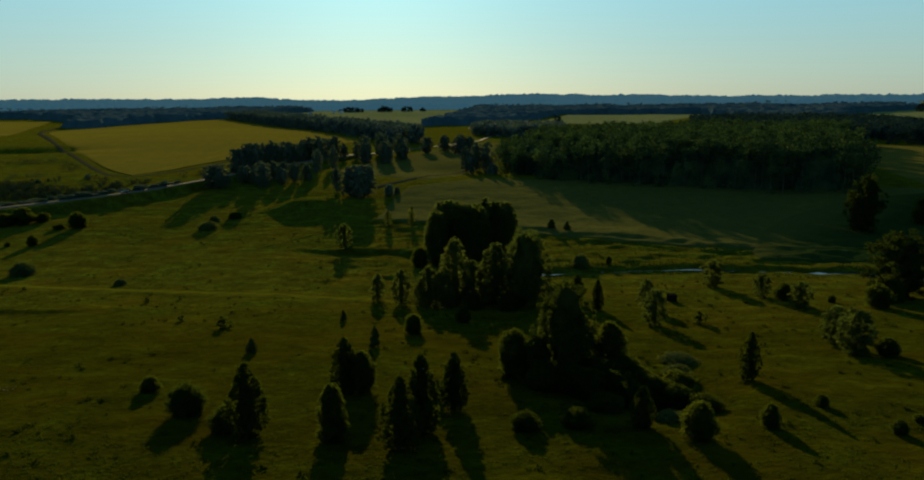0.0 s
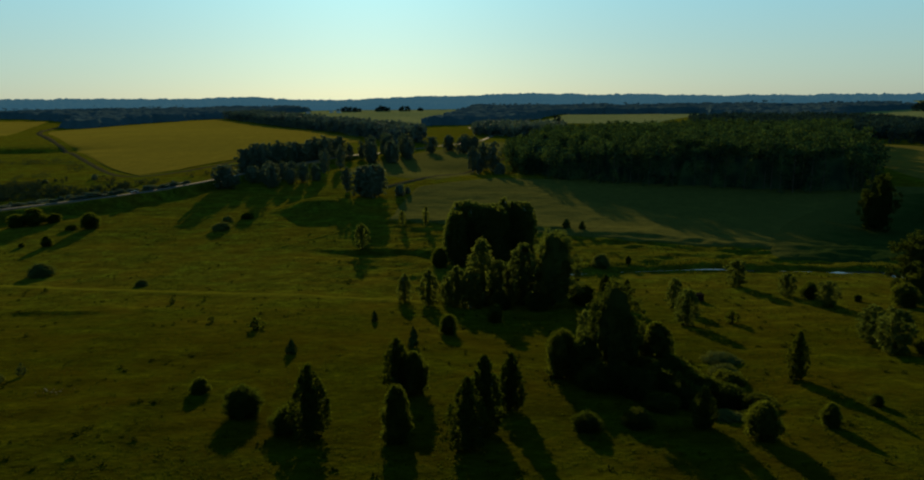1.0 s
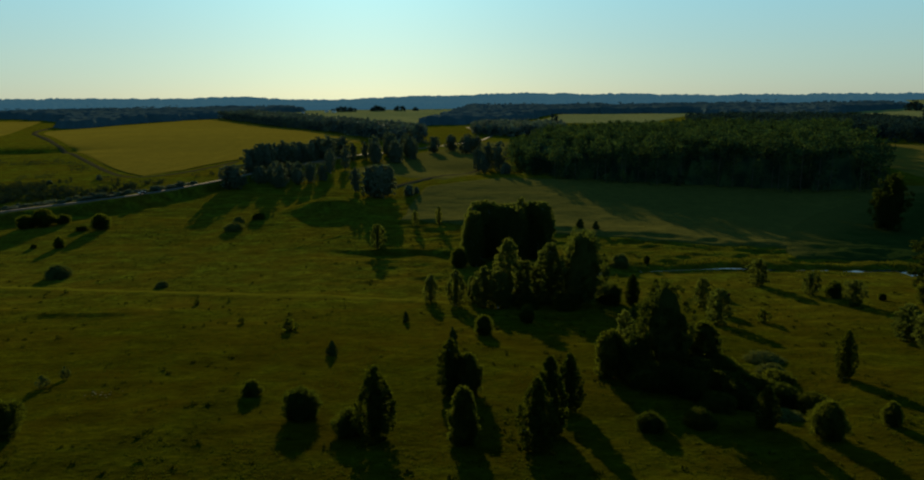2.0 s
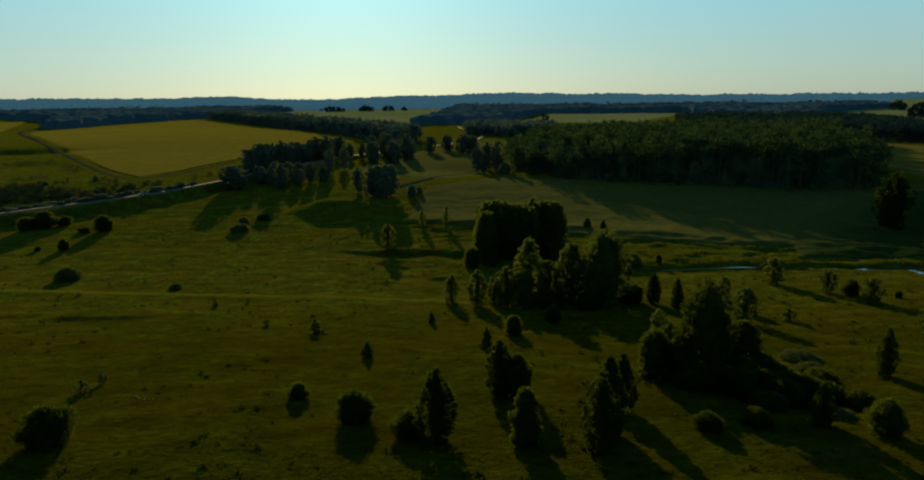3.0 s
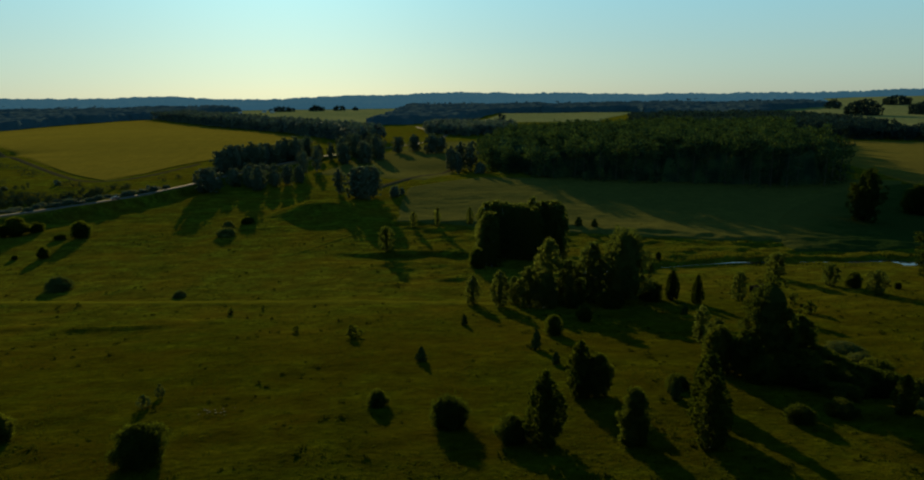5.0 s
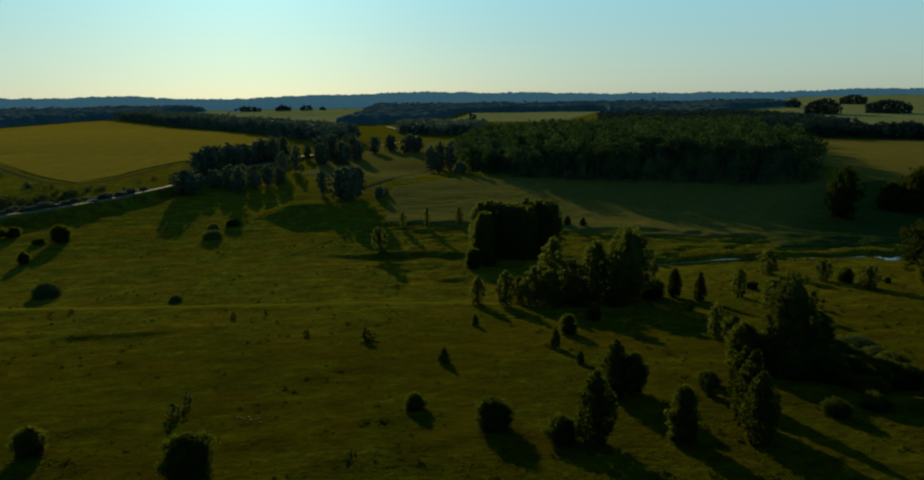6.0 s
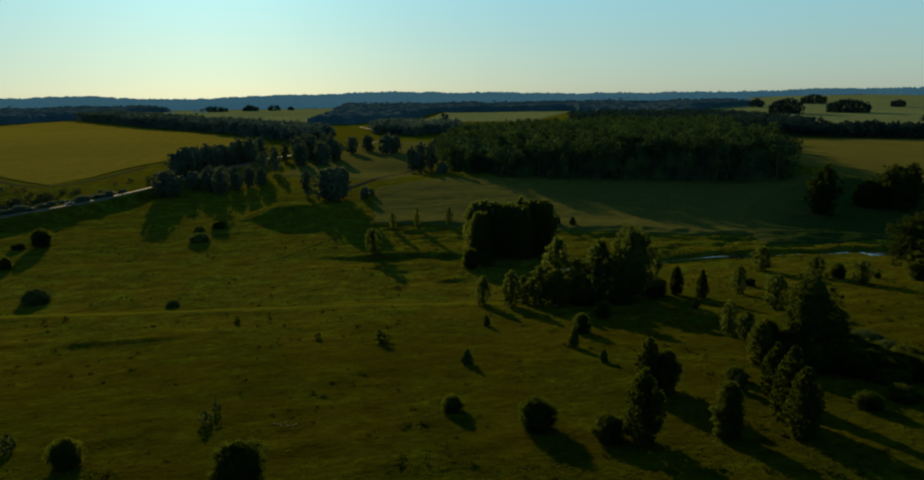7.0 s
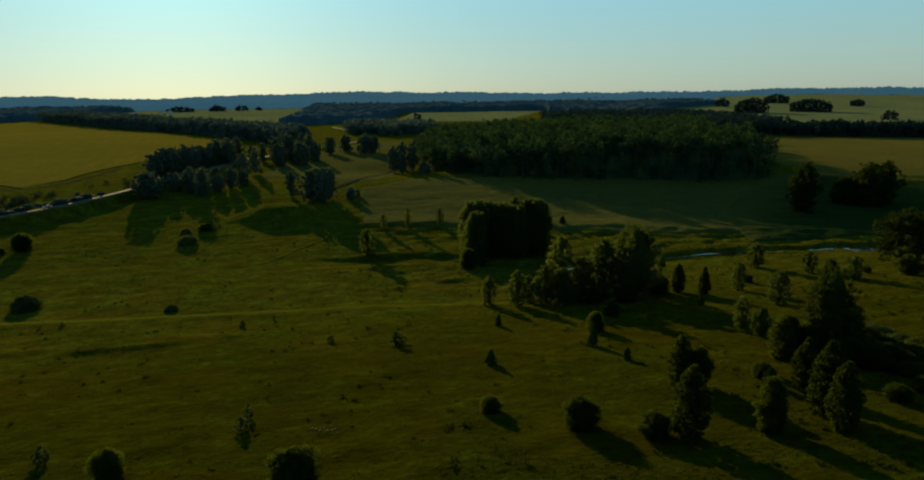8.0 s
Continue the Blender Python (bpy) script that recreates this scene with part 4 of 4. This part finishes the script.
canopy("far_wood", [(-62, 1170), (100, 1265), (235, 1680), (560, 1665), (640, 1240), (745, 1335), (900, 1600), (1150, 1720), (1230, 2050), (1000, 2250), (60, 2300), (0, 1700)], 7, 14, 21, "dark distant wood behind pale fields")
wood("far_wood", [(305, 790), (420, 748), (560, 760), (640, 950), (700, 1150), (480, 1260), (392, 1190), (335, 1000)], 11, 17, 22, (14, 12), 1.6, "dark wood on flat ground beyond a nearer wood", material=BLUE_WOOD)
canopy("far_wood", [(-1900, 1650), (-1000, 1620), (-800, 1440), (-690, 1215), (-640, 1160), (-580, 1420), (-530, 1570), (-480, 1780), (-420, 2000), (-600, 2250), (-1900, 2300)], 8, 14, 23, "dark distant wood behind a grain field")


def copse(x, y, wide, deep, tall, seed):
    """A small clump of far trees, seen broadside from the valley."""
    a = math.atan2(x, y)
    pts = [(x + 0.5 * wide * math.cos(k) * math.cos(a) + 0.5 * deep * math.sin(k) * math.sin(a), y - 0.5 * wide * math.cos(k) * math.sin(a) + 0.5 * deep * math.sin(k) * math.cos(a)) for k in np.linspace(0, 6.0, 14)]
    return wood("copse", pts, 6.5, 1.3 * tall, seed, (18, 14), 1.3, "distant copse among pale fields", material=BLUE_WOOD, dome=0.35)


copse(900, 1275, 68, 50, 23, 51)
copse(1038, 1262, 88, 50, 21, 52)
copse(1062, 1600, 38, 30, 18, 53)
copse(1307, 1694, 70, 40, 20, 54)
copse(1352, 1454, 36, 30, 14, 55)
copse(906, 935, 24, 20, 15, 56)
copse(160, 1180, 16, 16, 13, 57)
copse(-157, 1979, 34, 20, 13, 58)
copse(-215, 1950, 40, 20, 12, 59)
copse(-300, 1900, 70, 20, 12, 60)
copse(-110, 1990, 16, 16, 9, 61)

ang = np.radians(np.concatenate([np.arange(-180, -80, 1.5), np.arange(-80, 95, 0.16), np.arange(95, 180.1, 1.5)]))
rad = np.concatenate([[2150], np.linspace(2160, 4500, 88), [4510]])
rng = np.random.default_rng(31)
A, R = np.meshgrid(ang, rad)
R = R + rng.uniform(-7, 7, A.shape) * np.where((R > 2200) & (R < 4450), 1, 0)
RXW, RYW = R * np.sin(A), R * np.cos(A)
bearing = np.degrees(A) + 2.2 * value_noise(RXW, RYW, 160, 37)
clear = smooth(bearing, 32, 34) * (1 - smooth(bearing, 60, 63))
gapped = 1 - clear * (1 - smooth(R + 120 * value_noise(RXW, RYW, 90, 38), 2850, 2950))
crest = smooth(R, 3300, 4300) * (3.0 * value_noise(np.degrees(A), 0 * A, 1.4, 35) + 2.2 * value_noise(np.degrees(A), 0 * A, 0.33, 36))
RZ = crest + height(RXW, RYW) + np.where((R > 2155) & (R < 4505), gapped * (17 + 7 * value_noise(RXW, RYW, 230, 32) + 5 * value_noise(RXW, RYW, 60, 34) + rng.uniform(-6, 6, A.shape)) - 2 * (gapped < 0.1), -3)
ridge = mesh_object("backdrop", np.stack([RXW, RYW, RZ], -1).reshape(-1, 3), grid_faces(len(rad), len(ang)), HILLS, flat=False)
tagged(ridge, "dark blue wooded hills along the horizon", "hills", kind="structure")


# ---- grass, weeds and stones on the near slope ----
def tufts(name, count, x0, x1, y0, y1, high, wide, blades, material, seed, label, near=0.0):
    """Tussocks of upright bent blades scattered in clumps over the ground."""
    rng = np.random.default_rng(seed)
    x, y = rng.uniform(x0, x1, 6 * count), y0 + (y1 - y0) * rng.uniform(0, 1, 6 * count) ** (1 + near)
    dense = 0.5 + 0.5 * value_noise(x, y, 11, seed) + 0.35 * value_noise(x, y, 3.5, seed + 1)
    keep = np.nonzero((dense > rng.uniform(0.15, 1.1, len(x))) & (np.abs(y - river_y(x)) > 8))[0][:count]
    x, y = np.repeat(x[keep], blades), np.repeat(y[keep], blades)
    n = len(x)
    s = np.repeat(rng.uniform(0.55, 1.35, len(keep)), blades)
    a = rng.uniform(0, 6.28, n)
    off = wide * s * rng.uniform(0.05, 0.6, n)
    bx, by = x + off * np.cos(a), y + off * np.sin(a)
    z = height(bx, by)
    h, w = high * s * rng.uniform(0.6, 1.2, n), wide * 0.32 * s
    b = a + rng.normal(scale=0.9, size=n) + 1.57
    lean = rng.uniform(0.1, 0.7, n) * h
    foot = np.stack([bx, by, z - 0.05], 1)
    sidev = np.stack([np.cos(b) * w, np.sin(b) * w, 0 * w], 1)
    tip = foot + np.stack([np.cos(a) * lean, np.sin(a) * lean, h], 1)
    mid = foot * 0.5 + tip * 0.5 + np.stack([0 * h, 0 * h, 0.12 * h], 1)
    verts = np.stack([foot, mid + sidev * 0.5, tip, mid - sidev * 0.5], 1).reshape(-1, 3)
    return tagged(mesh_object(name, verts, np.arange(4 * n).reshape(n, 4), material), label, "grass", kind="stuff")


tufts("grass_tussocks", 30000, -190, 120, 62, 330, 0.17, 0.6, 5, GRASS_BLADES, 41, "tussocky backlit meadow grass", near=0.6)
tufts("meadow_weeds", 900, -190, 120, 62, 300, 0.42, 0.9, 12, WEEDS, 43, "dark clumps of tall weeds in the meadow", near=0.5)

rng = np.random.default_rng(77)
n = 5200
bx = rng.uniform(10, 210, n)
by = river_y(bx) + np.where(rng.uniform(0, 1, n) < 0.7, rng.normal(-3.2, 1.4, n), rng.normal(9.5, 1.8, n))
keep = value_noise(bx, by, 8, 78) + 0.35 > rng.uniform(0, 1, n)
bx, by = bx[keep], by[keep]
bz, hgt, way = height(bx, by), rng.uniform(0.5, 1.2, len(bx)), rng.uniform(0, 6.28, len(bx))
foot = np.stack([bx, by, bz - 0.1], 1)
tip = foot + np.stack([0.3 * np.cos(way), 0.3 * np.sin(way), hgt], 1)
wide = np.stack([-np.sin(way), np.cos(way), 0 * way], 1) * 0.22
reeds = mesh_object("reeds", np.stack([foot - wide * 0.6, foot + wide * 0.6, tip + wide * 0.4, tip - wide * 0.4], 1).reshape(-1, 3), np.arange(4 * len(bx)).reshape(-1, 4), GRASS_BLADES)
tagged(reeds, "uneven fringe of reeds along the river bank", "reeds", kind="stuff")


# ---- a car on the road, houses of a far village, stones ----
def part(name, bm, material, parent, label=""):
    me = bpy.data.meshes.new(name)
    bm.to_mesh(me)
    bm.free()
    me.materials.append(material)
    ob = new(name, me)
    ob.parent = parent
    return tagged(ob, label)


def block(x0, x1, y0, y1, z0, z1, bevel=0.0, taper=0.0):
    """A box, narrowed towards its top by taper, with rounded edges."""
    bm = bmesh.new()
    bmesh.ops.create_cube(bm, size=1)
    for v in bm.verts:
        k = 1 - taper if v.co.z > 0 else 1
        v.co = Vector(((x0 + x1) / 2 + v.co.x * (x1 - x0) * k, (y0 + y1) / 2 + v.co.y * (y1 - y0) * k, (z0 + z1) / 2 + v.co.z * (z1 - z0)))
    if bevel:
        bmesh.ops.bevel(bm, geom=bm.edges[:], offset=bevel, segments=2, affect="EDGES", profile=0.5)
    return bm


def wheel_mesh(radius, width):
    bm = bmesh.new()
    bmesh.ops.create_cone(bm, cap_ends=True, segments=20, radius1=radius, radius2=radius, depth=width, matrix=Matrix.Rotation(radians(90), 4, "Y"))
    bmesh.ops.bevel(bm, geom=[e for e in bm.edges if len(e.link_faces) == 2 and e.calc_face_angle() > 1], offset=0.04, segments=2, affect="EDGES")
    return bm


CAR_PAINT = plain_mat("dark_car_paint", (0.015, 0.018, 0.025), (0.02, 0.024, 0.03), 3.0, 0.3, 0.5, 0.0)
CAR_GLASS = plain_mat("dark_car_glass", (0.01, 0.012, 0.014), (0.014, 0.016, 0.018), 3.0, 0.35, 0.3, 0.0)
RUBBER = plain_mat("tyre_rubber", (0.012, 0.012, 0.012), (0.022, 0.022, 0.022), 20.0)
RIM = plain_mat("wheel_rim", (0.3, 0.3, 0.3), (0.4, 0.4, 0.4), 8.0, 0.35, 0.6, 0.0)
LAMP = plain_mat("lamp_glass", (0.5, 0.5, 0.45), (0.6, 0.6, 0.55), 8.0, 0.15, 0.6, 0.0)
car = new("car")
part("body", block(-0.88, 0.88, -2.15, 2.15, 0.28, 0.92, 0.12), CAR_PAINT, car)
cabin = part("cabin", block(-0.78, 0.78, -1.25, 0.85, 0.9, 1.46, 0.08, 0.2), CAR_GLASS, car, "dark glazed cabin")
part("roof", block(-0.62, 0.62, -1.0, 0.6, 1.45, 1.5, 0.02), CAR_PAINT, cabin)
for sx in (-1, 1):
    for wy in (-1.35, 1.35):
        tyre = part("wheel", wheel_mesh(0.33, 0.22), RUBBER, car)
        tyre.location = (sx * 0.8, wy, 0.33)
        part("rim", wheel_mesh(0.2, 0.235), RIM, tyre)
    part("headlight", block(sx * 0.66 - 0.14, sx * 0.66 + 0.14, 2.1, 2.17, 0.62, 0.76, 0.02), LAMP, car)
    part("tail_light", block(sx * 0.68 - 0.12, sx * 0.68 + 0.12, -2.17, -2.1, 0.64, 0.78, 0.02), LAMP, car)
cx = -184.0
slope = math.atan2(float(road_y(cx + 3)) - float(road_y(cx - 3)), 6)
car.matrix_basis = Matrix.Translation((cx, float(road_y(cx)), float(height(cx, road_y(cx), False)) + 0.38)) @ Matrix.Rotation(slope + radians(90), 4, "Z")
tagged(car, "dark passenger car on the pale country road", "car")

PLASTER = plain_mat("white_plaster", (0.6, 0.58, 0.55), (0.75, 0.73, 0.7), 1.0)
SLATE = plain_mat("grey_roof_sheet", (0.2, 0.2, 0.2), (0.3, 0.3, 0.3), 0.7, 0.6, 0.3)
PANE = plain_mat("window_glass", (0.03, 0.035, 0.04), (0.05, 0.055, 0.06), 1.0, 0.1, 0.5, 0.0)


def house(x, y, turn, wide, deep, eaves):
    """A small village house with a gabled roof."""
    ob = new("house")
    part("wall", block(-wide / 2, wide / 2, -deep / 2, deep / 2, -0.5, eaves), PLASTER, ob)
    bm = bmesh.new()
    a, b, top = wide / 2 + 0.4, deep / 2 + 0.4, eaves + 0.42 * deep
    v = [bm.verts.new(p) for p in ((-a, -b, eaves - 0.1), (a, -b, eaves - 0.1), (a, b, eaves - 0.1), (-a, b, eaves - 0.1), (-a, 0, top), (a, 0, top))]
    for f in ((0, 1, 5, 4), (2, 3, 4, 5), (1, 2, 5), (3, 0, 4), (3, 2, 1, 0)):
        bm.faces.new([v[k] for k in f])
    roof = part("roof", bm, SLATE, ob)
    part("chimney", block(wide * 0.2, wide * 0.2 + 0.7, -0.35, 0.35, top - 1.2, top + 0.8), PLASTER, roof)
    for k in (-1, 0, 1):
        part("window", block(k * wide * 0.3 - 0.5, k * wide * 0.3 + 0.5, -deep / 2 - 0.03, -deep / 2 + 0.05, 1.0, 2.3), PANE, ob)
    ob.matrix_basis = Matrix.Translation((x, y, float(height(x, y)))) @ Matrix.Rotation(radians(turn), 4, "Z")
    return tagged(ob, "small white village house with a pale sheet roof", "house", "houses of the distant village")


house(-940, 1700, 20, 6, 5, 2.2)
house(-497, 1740, 30, 11, 8, 3.6)
house(-453, 1750, -10, 12, 8, 3.6)
house(-385, 1770, 15, 9, 7, 3)
house(-340, 1850, 40, 9, 7, 3)
house(-317, 1830, -25, 10, 8, 3.4)

STONE = plain_mat("pale_stone", (0.05, 0.05, 0.018), (0.11, 0.105, 0.035), 6.0)
for k in range(12):
    rs_ = random.Random(700 + k)
    bm = bmesh.new()
    bmesh.ops.create_icosphere(bm, subdivisions=2, radius=rs_.uniform(0.1, 0.22))
    for v in bm.verts:
        v.co *= 1 + 0.35 * noise.noise(v.co * 4 + Vector((k * 3.1, 0, 0)))
        v.co.z *= 0.4
    me = bpy.data.meshes.new("stone")
    bm.to_mesh(me)
    bm.free()
    me.materials.append(STONE)
    ob = new("stone", me)
    sx, sy = -74.4 + rs_.gauss(0, 1.6), 103.6 + rs_.gauss(0, 1.0)
    ob.location = (sx, sy, float(height(sx, sy)) + 0.08)
    tagged(ob, "pale rounded stone half sunk in the grass", "stone", "stones in the meadow")


# ---- a small dark hut on the eastern slope ----
TAR_WOOD = plain_mat("tarred_boards", (0.007, 0.007, 0.005), (0.018, 0.016, 0.011), 4.0, 1.0, 0.0)
hut = new("hut")
hx, hy = 57.9, 183.0
for k in range(9):
    bw = 2.2 / 9
    for face in (-1, 1):
        part("board", block(-1.1 + k * bw + 0.01, -1.1 + (k + 1) * bw - 0.01, face * 0.95 - 0.02 + 0.008 * (k % 2), face * 0.95 + 0.02 + 0.008 * (k % 2), 0.0, 1.9), TAR_WOOD, hut)
        part("board", block(face * 1.1 - 0.02 + 0.008 * (k % 2), face * 1.1 + 0.02 + 0.008 * (k % 2), -0.93 + k * 1.86 / 9 + 0.01, -0.93 + (k + 1) * 1.86 / 9 - 0.01, 0.0, 1.9), TAR_WOOD, hut)
part("roof", block(-1.25, 1.25, -1.1, 1.1, 1.9, 2.0, 0.02), TAR_WOOD, hut)
part("floor", block(-1.08, 1.08, -0.92, 0.92, -0.3, 0.06), TAR_WOOD, hut)
hut.matrix_basis = Matrix.Translation((hx, hy, float(height(hx, hy)))) @ Matrix.Rotation(radians(8), 4, "Z")
tagged(hut, "small dark square wooden hut in the meadow", "hut")
